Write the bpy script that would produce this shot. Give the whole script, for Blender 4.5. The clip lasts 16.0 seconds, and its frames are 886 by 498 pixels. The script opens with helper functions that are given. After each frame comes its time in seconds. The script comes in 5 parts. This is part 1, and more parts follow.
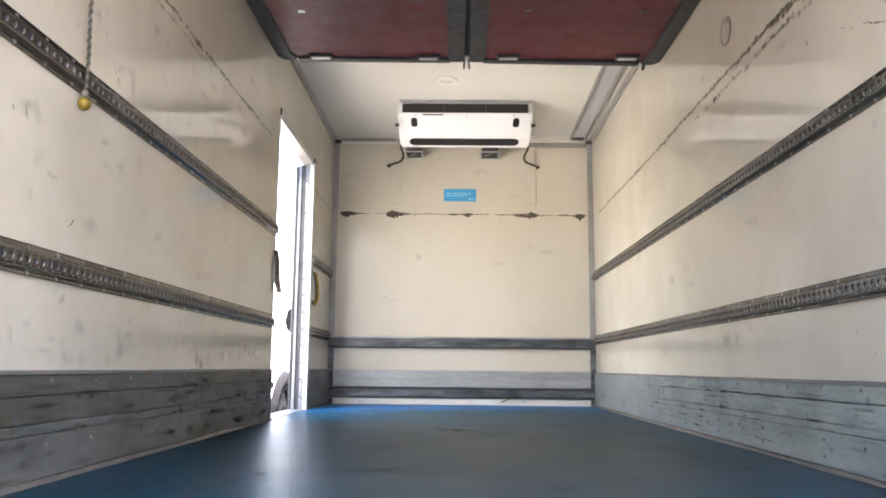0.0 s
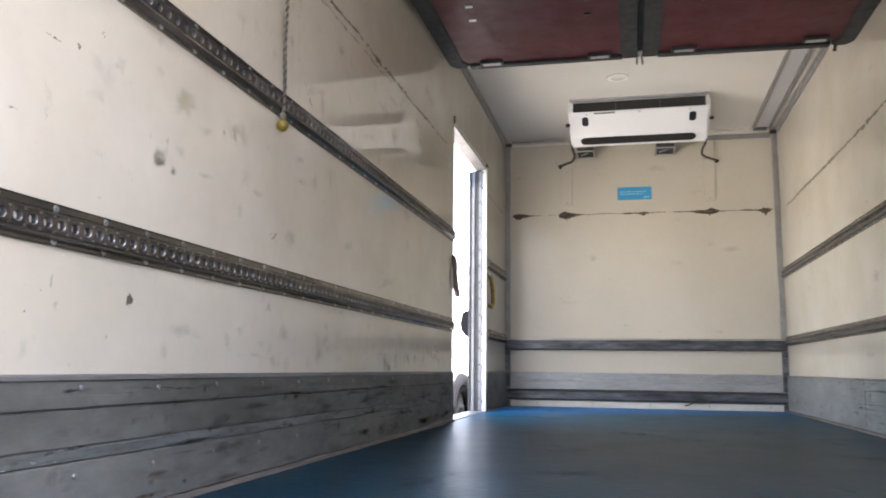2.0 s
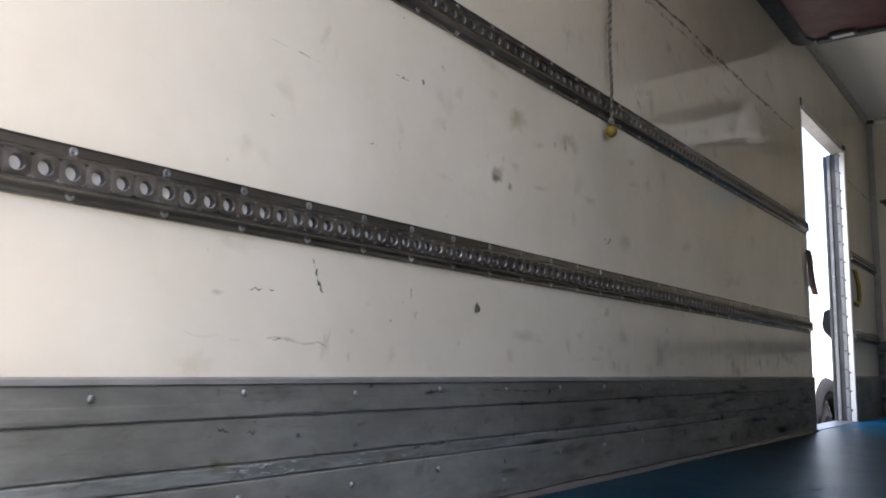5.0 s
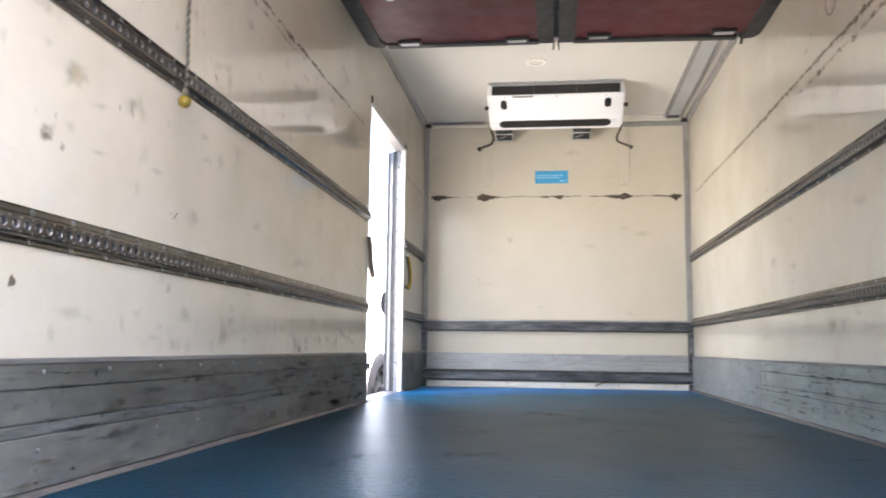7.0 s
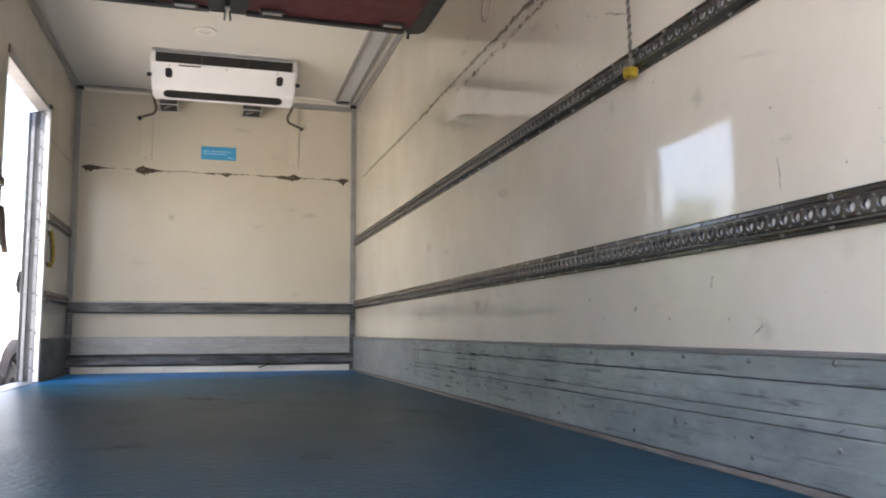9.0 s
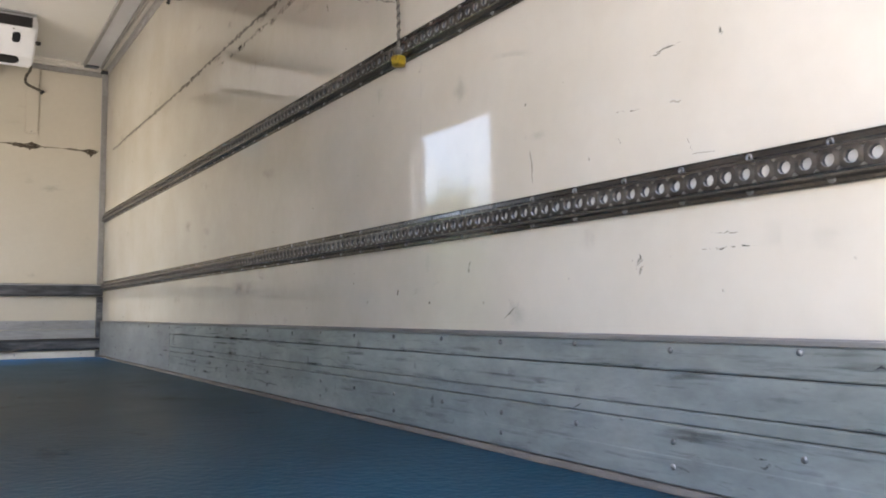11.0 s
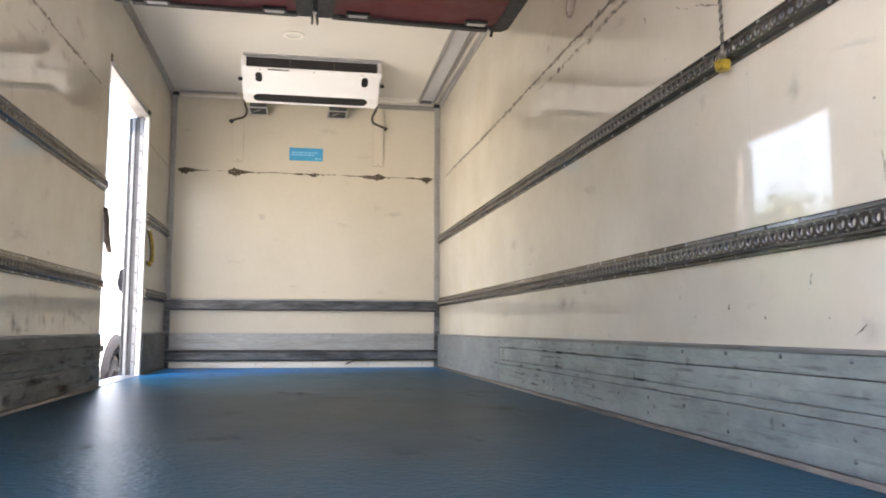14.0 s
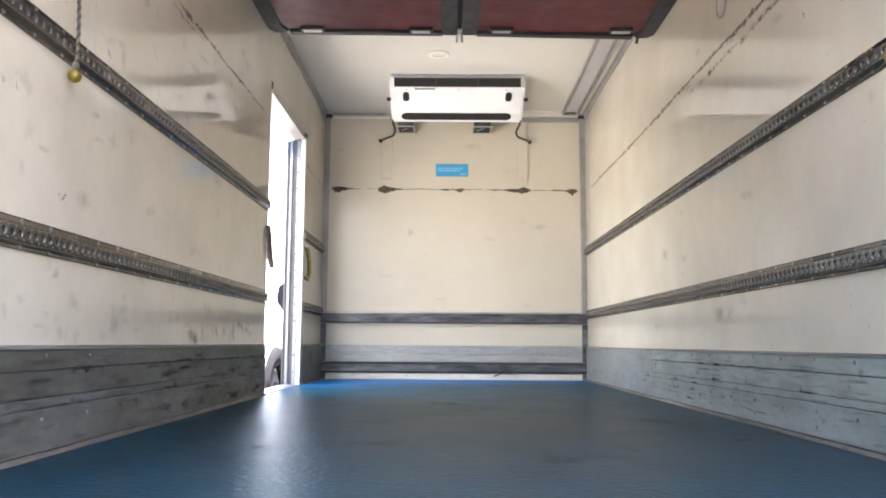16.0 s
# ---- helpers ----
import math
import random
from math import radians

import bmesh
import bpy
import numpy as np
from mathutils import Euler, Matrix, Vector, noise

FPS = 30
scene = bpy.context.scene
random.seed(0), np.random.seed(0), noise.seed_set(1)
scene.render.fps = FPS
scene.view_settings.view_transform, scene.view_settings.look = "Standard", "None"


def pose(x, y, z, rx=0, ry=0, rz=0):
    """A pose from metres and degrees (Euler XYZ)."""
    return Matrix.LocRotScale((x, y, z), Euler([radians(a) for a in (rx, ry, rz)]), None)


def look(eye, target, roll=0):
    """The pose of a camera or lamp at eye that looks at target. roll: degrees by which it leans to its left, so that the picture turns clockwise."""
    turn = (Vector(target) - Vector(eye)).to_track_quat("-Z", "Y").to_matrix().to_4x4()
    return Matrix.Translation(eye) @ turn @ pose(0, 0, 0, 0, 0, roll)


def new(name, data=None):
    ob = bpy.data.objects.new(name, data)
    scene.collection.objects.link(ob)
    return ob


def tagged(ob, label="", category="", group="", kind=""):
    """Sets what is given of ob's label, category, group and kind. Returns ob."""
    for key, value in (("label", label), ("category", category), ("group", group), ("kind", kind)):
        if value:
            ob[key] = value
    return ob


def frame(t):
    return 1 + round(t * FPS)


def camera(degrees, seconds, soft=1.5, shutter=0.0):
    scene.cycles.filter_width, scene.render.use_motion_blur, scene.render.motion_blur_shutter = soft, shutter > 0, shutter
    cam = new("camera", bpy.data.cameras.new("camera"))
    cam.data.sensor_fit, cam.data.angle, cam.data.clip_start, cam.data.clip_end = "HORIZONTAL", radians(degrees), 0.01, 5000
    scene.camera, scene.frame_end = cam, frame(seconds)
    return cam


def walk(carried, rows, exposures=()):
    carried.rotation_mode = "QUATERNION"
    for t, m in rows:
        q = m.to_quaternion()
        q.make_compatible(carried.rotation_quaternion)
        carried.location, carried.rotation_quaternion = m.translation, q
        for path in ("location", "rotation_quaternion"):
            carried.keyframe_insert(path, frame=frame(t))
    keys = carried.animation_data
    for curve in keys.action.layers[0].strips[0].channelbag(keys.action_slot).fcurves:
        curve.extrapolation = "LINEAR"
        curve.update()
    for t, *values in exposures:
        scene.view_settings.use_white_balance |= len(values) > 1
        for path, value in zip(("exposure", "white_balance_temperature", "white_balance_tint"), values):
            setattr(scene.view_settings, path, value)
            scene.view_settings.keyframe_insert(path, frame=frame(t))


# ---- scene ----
cam = camera(57.61, 16.0, 1.8, 0.25)
# seconds, place in metres, heading, tilt and lean in degrees
PATH = [
    (0, -0.044, 0.020, 0.333, 0.97, 8.41, -0.56),
    (0.5, -0.046, 0.010, 0.329, 1.55, 8.46, -0.52),
    (1, -0.072, 0.005, 0.336, 4.08, 8.44, -0.42),
    (1.5, -0.077, -0.006, 0.336, 8.23, 8.44, -0.49),
    (2, -0.087, -0.004, 0.338, 13.03, 8.40, -0.66),
    (2.5, -0.094, -0.008, 0.339, 16.96, 8.31, -0.81),
    (3, -0.090, -0.018, 0.340, 20.99, 8.15, -0.91),
    (3.5, -0.087, -0.032, 0.341, 24.09, 8.08, -0.95),
    (3.7, -0.084, -0.037, 0.343, 25.45, 8.06, -1.02),
    (4, -0.082, -0.037, 0.343, 28.01, 8.06, -1.05),
    (4.3, -0.078, -0.034, 0.344, 31.29, 8.09, -1.08),
    (4.6, -0.073, -0.028, 0.344, 34.47, 8.13, -1.11),
    (4.9, -0.067, -0.021, 0.345, 36.69, 8.15, -1.14),
    (5.2, -0.061, -0.015, 0.346, 37.13, 8.14, -1.17),
    (5.5, -0.056, -0.010, 0.347, 34.94, 8.07, -1.19),
    (5.8, -0.053, -0.008, 0.348, 29.28, 7.92, -1.20),
    (6, -0.047, -0.008, 0.350, 24.16, 7.66, -1.21),
    (6.5, -0.050, 0.011, 0.356, 15.33, 7.23, -1.01),
    (7, -0.033, 0.011, 0.351, 7.59, 7.01, -0.71),
    (7.5, -0.033, 0.017, 0.346, 1.53, 6.93, -0.52),
    (8, -0.035, 0.036, 0.343, -4.77, 6.72, -0.45),
    (8.5, -0.027, 0.050, 0.345, -9.90, 6.43, -0.08),
    (9, -0.024, 0.062, 0.348, -15.79, 5.87, 0.13),
    (9.5, -0.013, 0.070, 0.345, -20.63, 5.39, 0.13),
    (10, -0.026, 0.059, 0.347, -25.60, 4.93, 0.27),
    (10.2, -0.018, 0.064, 0.349, -26.85, 4.82, 0.33),
    (10.5, -0.019, 0.064, 0.350, -29.36, 4.70, 0.36),
    (10.8, -0.020, 0.067, 0.351, -31.42, 4.60, 0.38),
    (11.1, -0.022, 0.071, 0.352, -32.82, 4.52, 0.38),
    (11.4, -0.024, 0.075, 0.353, -33.36, 4.46, 0.38),
    (11.7, -0.026, 0.079, 0.355, -32.83, 4.43, 0.37),
    (12, -0.028, 0.081, 0.355, -31.03, 4.43, 0.36),
    (12.3, -0.029, 0.081, 0.356, -27.73, 4.48, 0.36),
    (12.5, -0.031, 0.078, 0.356, -25.00, 4.57, 0.36),
    (13, -0.035, 0.072, 0.355, -18.51, 4.98, 0.20),
    (13.5, -0.033, 0.063, 0.348, -14.04, 5.44, -0.01),
    (14, -0.042, 0.054, 0.348, -9.97, 5.70, -0.17),
    (14.5, -0.045, 0.048, 0.343, -6.34, 5.87, -0.27),
    (15, -0.054, 0.031, 0.331, -2.96, 6.16, -0.54),
    (15.5, -0.057, 0.032, 0.327, -0.77, 6.38, -0.37),
    (16, -0.063, 0.029, 0.327, 0.29, 6.71, -0.35),
]
# seconds and stops
EXPOSURES = [(0, 4.11, 6540, 14), (0.5, 4.16, 6430, 14), (1, 4.26, 6470, 14), (1.5, 4.17, 6370, 14), (2, 3.57, 6370, 14), (2.5, 3.26, 6400, 13), (3, 3.05, 6420, 13), (3.5, 2.90, 6260, 12), (6, 2.43, 6220, 12), (6.5, 3.27, 6400, 13), (7, 4.14, 6370, 14), (7.5, 4.25, 6320, 14), (8, 3.70, 6420, 14), (8.5, 3.60, 6580, 14), (9, 3.46, 6640, 14), (9.5, 3.61, 6590, 14), (10, 3.54, 6640, 14), (12.5, 3.49, 6610, 14), (13, 3.77, 6610, 14), (13.5, 3.83, 6730, 14), (14, 3.95, 6790, 14), (14.5, 3.75, 6860, 14), (15, 3.63, 6770, 14), (15.5, 3.90, 6580, 14), (16, 4.17, 6430, 14)]
walk(cam, [(t, pose(x, y, z, 90 + tilt, lean, turn)) for t, x, y, z, turn, tilt, lean in PATH], EXPOSURES)

# ---------------------------------------------------------------- daylight
SUN_UP, SUN_AZ = 75, 100          # the sun stands high on the side away from the doorway, a little behind the tail
world = bpy.data.worlds.new("world")
scene.world = world
world.use_nodes = True
wn = world.node_tree
sky = wn.nodes.new("ShaderNodeTexSky")
sky.sky_type, sky.sun_disc = "NISHITA", False
sky.sun_elevation, sky.sun_rotation = radians(SUN_UP), radians(SUN_AZ)
sky.air_density, sky.dust_density, sky.ozone_density = 1.0, 4.5, 0.6
wn.links.new(sky.outputs[0], wn.nodes["Background"].inputs[0])
wn.nodes["Background"].inputs[1].default_value = 0.16
sun = new("sun", bpy.data.lights.new("sun", "SUN"))
sun.data.energy, sun.data.angle, sun.data.color = 3.4, radians(0.6), (1.0, 0.93, 0.82)
sun_way = Vector((math.sin(radians(SUN_AZ)) * math.cos(radians(SUN_UP)), math.cos(radians(SUN_AZ)) * math.cos(radians(SUN_UP)), math.sin(radians(SUN_UP))))
sun.matrix_world = look(sun_way * 30, (0, 0, 0))
# added lamp in the doorway's opening, standing in for the bright sky beyond
door_light = new("doorway_fill", bpy.data.lights.new("doorway_fill", "AREA"))
door_light.data.shape, door_light.data.size, door_light.data.size_y = "RECTANGLE", 1.20, 1.60
door_light.data.energy, door_light.data.color, door_light.data.spread = 2.6, (1.0, 0.93, 0.80), radians(146)
door_light.matrix_world = look((-1.36, 5.79, 1.10), (1.2, 6.80, 0.15))


# ---------------------------------------------------------------- materials
def surface(name, c1, c2, rough=0.5, metal=0.0, scale=2.0, fine=40.0, bump=0.1, bump_at=1.0, rough_var=0.1, stretch=(1, 1, 1), speck=0.12, coat=0.0, island=0.0, wave=0.0, shine=0.5, tilt=(0, 0, 0), streak=0.0):
    """Two tones in large patches, fine grain on top, uneven gloss and relief."""
    m = bpy.data.materials.new(name)
    m.use_nodes = True
    n, k = m.node_tree.nodes, m.node_tree.links
    p = n["Principled BSDF"]
    co = n.new("ShaderNodeTexCoord")
    mp = n.new("ShaderNodeMapping")
    mp.inputs["Scale"].default_value = stretch
    mp.inputs["Location"].default_value = (0.313, 0.171, 0.237)
    mp.inputs["Rotation"].default_value = tilt
    k.new(co.outputs["Object"], mp.inputs["Vector"])

    def cloud(s, detail, r=0.6):
        t = n.new("ShaderNodeTexNoise")
        t.inputs["Scale"].default_value, t.inputs["Detail"].default_value, t.inputs["Roughness"].default_value = s, detail, r
        k.new(mp.outputs[0], t.inputs["Vector"])
        return t.outputs[0]

    big, small = cloud(scale, 6), cloud(fine, 5)
    ramp = n.new("ShaderNodeValToRGB")
    ramp.color_ramp.elements[0].position, ramp.color_ramp.elements[1].position = 0.35, 0.68
    ramp.color_ramp.elements[0].color, ramp.color_ramp.elements[1].color = (*c1, 1), (*c2, 1)
    k.new(big, ramp.inputs[0])
    rng = n.new("ShaderNodeMapRange")
    rng.inputs[1].default_value, rng.inputs[2].default_value = 0.3, 0.7
    rng.inputs[3].default_value, rng.inputs[4].default_value = 1 - speck, 1 + speck * 0.6
    k.new(small, rng.inputs[0])
    mul = n.new("ShaderNodeVectorMath")
    mul.operation = "MULTIPLY"
    k.new(ramp.outputs[0], mul.inputs[0])
    k.new(rng.outputs[0], mul.inputs[1])
    colour = mul.outputs[0]
    if streak:                                   # long thin rub marks along the length of the planks
        for along, k_, low in ((0.22, 60.0, 0.57), (0.50, 110.0, 0.62)):
            ms, ts, rs, vs = n.new("ShaderNodeMapping"), n.new("ShaderNodeTexNoise"), n.new("ShaderNodeMapRange"), n.new("ShaderNodeVectorMath")
            ms.inputs["Scale"].default_value = (1, along * 0.35, 1)
            k.new(co.outputs["Object"], ms.inputs["Vector"])
            k.new(ms.outputs[0], ts.inputs["Vector"])
            ts.inputs["Scale"].default_value, ts.inputs["Detail"].default_value, ts.inputs["Roughness"].default_value = k_, 5, 0.62
            rs.inputs[1].default_value, rs.inputs[2].default_value = low, low + 0.16
            rs.inputs[3].default_value, rs.inputs[4].default_value = 1.0, 1 - streak
            k.new(ts.outputs[0], rs.inputs[0])
            vs.operation = "MULTIPLY"
            k.new(colour, vs.inputs[0])
            k.new(rs.outputs[0], vs.inputs[1])
            colour = vs.outputs[0]
    if island:
        info = n.new("ShaderNodeObjectInfo")
        r2 = n.new("ShaderNodeMapRange")
        r2.inputs[3].default_value, r2.inputs[4].default_value = 1 - island, 1 + island
        k.new(info.outputs["Random"], r2.inputs[0])
        m2 = n.new("ShaderNodeVectorMath")
        m2.operation = "MULTIPLY"
        k.new(colour, m2.inputs[0])
        k.new(r2.outputs[0], m2.inputs[1])
        colour = m2.outputs[0]
    k.new(colour, p.inputs["Base Color"])
    low, high = max(0.02, rough - rough_var), rough + rough_var
    if low < 0.275 < high:
        low, high = (0.285, high) if rough > 0.275 else (low, 0.265)
    rr = n.new("ShaderNodeMapRange")
    rr.inputs[1].default_value, rr.inputs[2].default_value = 0.3, 0.7
    rr.inputs[3].default_value, rr.inputs[4].default_value = low, high
    k.new(cloud(scale * 3.1, 5), rr.inputs[0])
    k.new(rr.outputs[0], p.inputs["Roughness"])
    p.inputs["Metallic"].default_value = metal
    p.inputs["Coat Weight"].default_value = coat
    p.inputs["Specular IOR Level"].default_value = shine
    p.inputs["Coat Roughness"].default_value = 0.03
    if bump:
        b = n.new("ShaderNodeBump")
        b.inputs["Strength"].default_value, b.inputs["Distance"].default_value = bump, 0.01
        k.new(cloud(fine * bump_at, 3), b.inputs["Height"])
        last = b
        if wave:
            b2 = n.new("ShaderNodeBump")
            b2.inputs["Strength"].default_value, b2.inputs["Distance"].default_value = wave, 0.02
            k.new(cloud(1.6, 2, 0.4), b2.inputs["Height"])
            k.new(b.outputs[0], b2.inputs["Normal"])
            last = b2
        k.new(last.outputs[0], p.inputs["Normal"])
    return m


def stain(name, colour, most, scale=9.0, cut=0.45, soft=0.18, stretch=(1, 1, 1), rough=0.5, fade=0.0):
    """A mark whose edge is broken up by noise, through which its wall shows."""
    m = surface(name, colour, tuple(c * 1.5 for c in colour), rough, scale=12, bump=0)
    n, k = m.node_tree.nodes, m.node_tree.links
    co, mp, t, r = n.new("ShaderNodeTexCoord"), n.new("ShaderNodeMapping"), n.new("ShaderNodeTexNoise"), n.new("ShaderNodeMapRange")
    mp.inputs["Scale"].default_value = stretch
    k.new(co.outputs["Object"], mp.inputs["Vector"])
    k.new(mp.outputs[0], t.inputs["Vector"])
    t.inputs["Scale"].default_value, t.inputs["Detail"].default_value = scale, 6
    r.inputs[1].default_value, r.inputs[2].default_value, r.inputs[4].default_value = cut, cut + soft, most
    k.new(t.outputs[0], r.inputs[0])
    alpha = r.outputs[0]
    if fade:
        rim, f, mul = n.new("ShaderNodeAttribute"), n.new("ShaderNodeMapRange"), n.new("ShaderNodeMath")
        rim.attribute_name = "rim"
        f.interpolation_type = "SMOOTHSTEP"
        f.inputs[1].default_value, f.inputs[2].default_value, f.inputs[3].default_value, f.inputs[4].default_value = 1 - fade, 1.0, 1.0, 0.0
        k.new(rim.outputs["Fac"], f.inputs[0])
        mul.operation = "MULTIPLY"
        k.new(alpha, mul.inputs[0])
        k.new(f.outputs[0], mul.inputs[1])
        alpha = mul.outputs[0]
    k.new(alpha, n["Principled BSDF"].inputs["Alpha"])
    return m


GRP = surface("cream_gelcoat", (0.515, 0.466, 0.380), (0.575, 0.528, 0.446), 0.05, scale=2.2, fine=20, bump=0.009, rough_var=0.02, speck=0.02, wave=0.0008, coat=0.58, shine=0.15)
gn, gk = GRP.node_tree.nodes, GRP.node_tree.links          # cargo has scuffed the gloss off the wall's lowest part
gco, gsep, gmap = gn.new("ShaderNodeTexCoord"), gn.new("ShaderNodeSeparateXYZ"), gn.new("ShaderNodeMapRange")
gk.new(gco.outputs["Object"], gsep.inputs[0])
gk.new(gsep.outputs["Z"], gmap.inputs[0])
gmap.inputs[1].default_value, gmap.inputs[2].default_value, gmap.inputs[3].default_value, gmap.inputs[4].default_value = 0.50, 0.62, 0.20, 0.03
gk.new(gmap.outputs[0], gn["Principled BSDF"].inputs["Coat Roughness"])
FGRP = surface("cream_gelcoat_front", (0.528, 0.482, 0.388), (0.588, 0.543, 0.448), 0.24, scale=0.9, fine=26, bump=0.002, rough_var=0.04, speck=0.02, tilt=(0.21, 0.13, 0.3))
CEIL = surface("white_ceiling_gelcoat", (0.70, 0.68, 0.625), (0.73, 0.71, 0.655), 0.10, scale=0.8, fine=20, bump=0, rough_var=0.03, speck=0.012, tilt=(0.21, 0.13, 0.3))
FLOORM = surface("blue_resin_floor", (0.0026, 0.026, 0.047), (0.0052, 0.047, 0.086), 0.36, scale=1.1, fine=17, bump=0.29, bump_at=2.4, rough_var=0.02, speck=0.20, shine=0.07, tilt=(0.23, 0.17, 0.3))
fn, fk = FLOORM.node_tree.nodes, FLOORM.node_tree.links          # doorway light along the front wall, put into the colour as brighter blue
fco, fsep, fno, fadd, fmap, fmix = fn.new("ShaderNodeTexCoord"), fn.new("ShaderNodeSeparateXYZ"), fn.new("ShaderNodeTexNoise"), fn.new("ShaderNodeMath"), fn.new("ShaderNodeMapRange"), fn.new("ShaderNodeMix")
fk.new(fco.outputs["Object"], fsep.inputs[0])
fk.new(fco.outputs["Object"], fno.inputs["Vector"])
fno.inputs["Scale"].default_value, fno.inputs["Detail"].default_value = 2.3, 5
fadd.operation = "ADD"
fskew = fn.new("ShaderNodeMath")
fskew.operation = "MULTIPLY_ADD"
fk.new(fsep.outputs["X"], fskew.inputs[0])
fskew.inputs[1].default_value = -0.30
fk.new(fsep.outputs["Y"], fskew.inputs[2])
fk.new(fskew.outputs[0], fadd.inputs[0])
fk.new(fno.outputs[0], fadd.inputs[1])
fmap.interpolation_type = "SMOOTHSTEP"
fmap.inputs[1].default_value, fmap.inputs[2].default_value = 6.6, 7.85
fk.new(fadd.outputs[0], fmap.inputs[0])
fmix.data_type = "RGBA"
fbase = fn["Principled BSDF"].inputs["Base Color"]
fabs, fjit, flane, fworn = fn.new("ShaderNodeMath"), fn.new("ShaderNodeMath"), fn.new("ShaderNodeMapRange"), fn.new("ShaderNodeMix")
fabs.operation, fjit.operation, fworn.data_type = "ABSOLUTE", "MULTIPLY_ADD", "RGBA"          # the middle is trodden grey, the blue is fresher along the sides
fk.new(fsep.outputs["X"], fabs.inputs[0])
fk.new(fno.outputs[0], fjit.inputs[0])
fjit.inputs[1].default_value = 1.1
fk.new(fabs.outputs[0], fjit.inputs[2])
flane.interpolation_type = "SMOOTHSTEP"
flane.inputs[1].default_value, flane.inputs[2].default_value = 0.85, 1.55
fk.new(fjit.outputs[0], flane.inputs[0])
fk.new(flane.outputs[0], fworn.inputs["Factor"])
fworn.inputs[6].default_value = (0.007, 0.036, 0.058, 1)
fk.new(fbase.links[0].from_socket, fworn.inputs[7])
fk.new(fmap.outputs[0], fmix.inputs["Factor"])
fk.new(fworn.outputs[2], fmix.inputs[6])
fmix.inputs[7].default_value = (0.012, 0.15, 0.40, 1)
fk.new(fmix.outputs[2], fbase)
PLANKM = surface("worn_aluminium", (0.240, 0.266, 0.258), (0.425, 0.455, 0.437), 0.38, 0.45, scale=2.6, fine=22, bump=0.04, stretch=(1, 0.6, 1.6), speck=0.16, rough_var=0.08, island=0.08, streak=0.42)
# left planks: dirt plus the dimmer light on that side, in the colour
PLANKD = surface("dirty_dim_aluminium", (0.098, 0.095, 0.083), (0.196, 0.194, 0.178), 0.52, 0.15, shine=0.2, scale=2.4, fine=22, bump=0.04, stretch=(1, 0.6, 1.6), speck=0.18, rough_var=0.10, island=0.08, streak=0.27)
PLATEF = surface("smooth_grey_plate", (0.20, 0.213, 0.21), (0.30, 0.315, 0.31), 0.44, 0.35, scale=1.6, fine=18, bump=0.02, stretch=(1, 0.6, 1.6), speck=0.10, streak=0.15)
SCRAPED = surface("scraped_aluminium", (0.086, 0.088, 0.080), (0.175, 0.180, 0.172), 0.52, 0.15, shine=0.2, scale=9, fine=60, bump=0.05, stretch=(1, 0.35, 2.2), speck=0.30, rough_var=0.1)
FLANGEM = surface("worn_shiny_steel", (0.087, 0.078, 0.068), (0.205, 0.188, 0.168), 0.21, 0.75, scale=5, fine=30, bump=0.01, stretch=(1, 0.3, 1), speck=0.35, rough_var=0.05)
# bright lower hole rims: light caught on the edge, put into the colour
RIMM = surface("lit_lower_rim", (0.16, 0.155, 0.15), (0.40, 0.39, 0.38), 0.34, 0.7, scale=25, fine=90, bump=0, speck=0.3)
HOLEBACK = surface("pale_hole_backing", (0.42, 0.40, 0.375), (0.64, 0.62, 0.58), 0.4, scale=9, fine=60, bump=0, speck=0.12, rough_var=0.05)
RAILM = surface("dull_steel", (0.072, 0.061, 0.052), (0.165, 0.147, 0.129), 0.36, 0.70, scale=5, fine=45, bump=0.04, speck=0.40)
FRAILM = surface("scuffed_dark_steel", (0.038, 0.042, 0.047), (0.15, 0.154, 0.160), 0.42, 0.45, scale=5.5, fine=22, bump=0.04, stretch=(0.4, 1, 2), speck=0.35)
ALU = surface("mill_aluminium", (0.42, 0.42, 0.42), (0.56, 0.56, 0.56), 0.36, 0.7, scale=5, fine=70, bump=0.02, stretch=(1, 1, 0.2), speck=0.12)
PALEFRAME = surface("pale_frame_paint", (0.50, 0.50, 0.50), (0.60, 0.60, 0.60), 0.4, scale=6, fine=60, bump=0.01, stretch=(1, 1, 0.25), speck=0.08)
FRAMEM = surface("door_frame_aluminium", (0.13, 0.134, 0.145), (0.21, 0.214, 0.228), 0.42, 0.5, scale=6, fine=60, bump=0.02, stretch=(1, 1, 0.25), speck=0.25)
PLATEM = surface("bright_kick_aluminium", (0.29, 0.295, 0.29), (0.43, 0.435, 0.43), 0.48, 0.3, scale=3, fine=30, bump=0.03, stretch=(0.4, 1, 2), speck=0.16)
TRIM = surface("grey_trim", (0.27, 0.26, 0.25), (0.36, 0.35, 0.335), 0.48, 0.3, scale=5, fine=50, bump=0.02, speck=0.16)
CAPSTRIP = surface("grey_cap_strip", (0.16, 0.155, 0.15), (0.24, 0.235, 0.225), 0.5, 0.3, scale=4, fine=40, bump=0.02, stretch=(1, 0.3, 1), speck=0.2)
RIVETM = surface("rivet_zinc", (0.17, 0.17, 0.17), (0.32, 0.32, 0.32), 0.38, 0.8, scale=30, fine=90, bump=0, speck=0.2, island=0.3)
WOODT = surface("dirty_edge_strip", (0.075, 0.069, 0.061), (0.19, 0.166, 0.146), 0.7, scale=1.4, fine=20, bump=0.06, stretch=(1, 0.4, 1), speck=0.3)
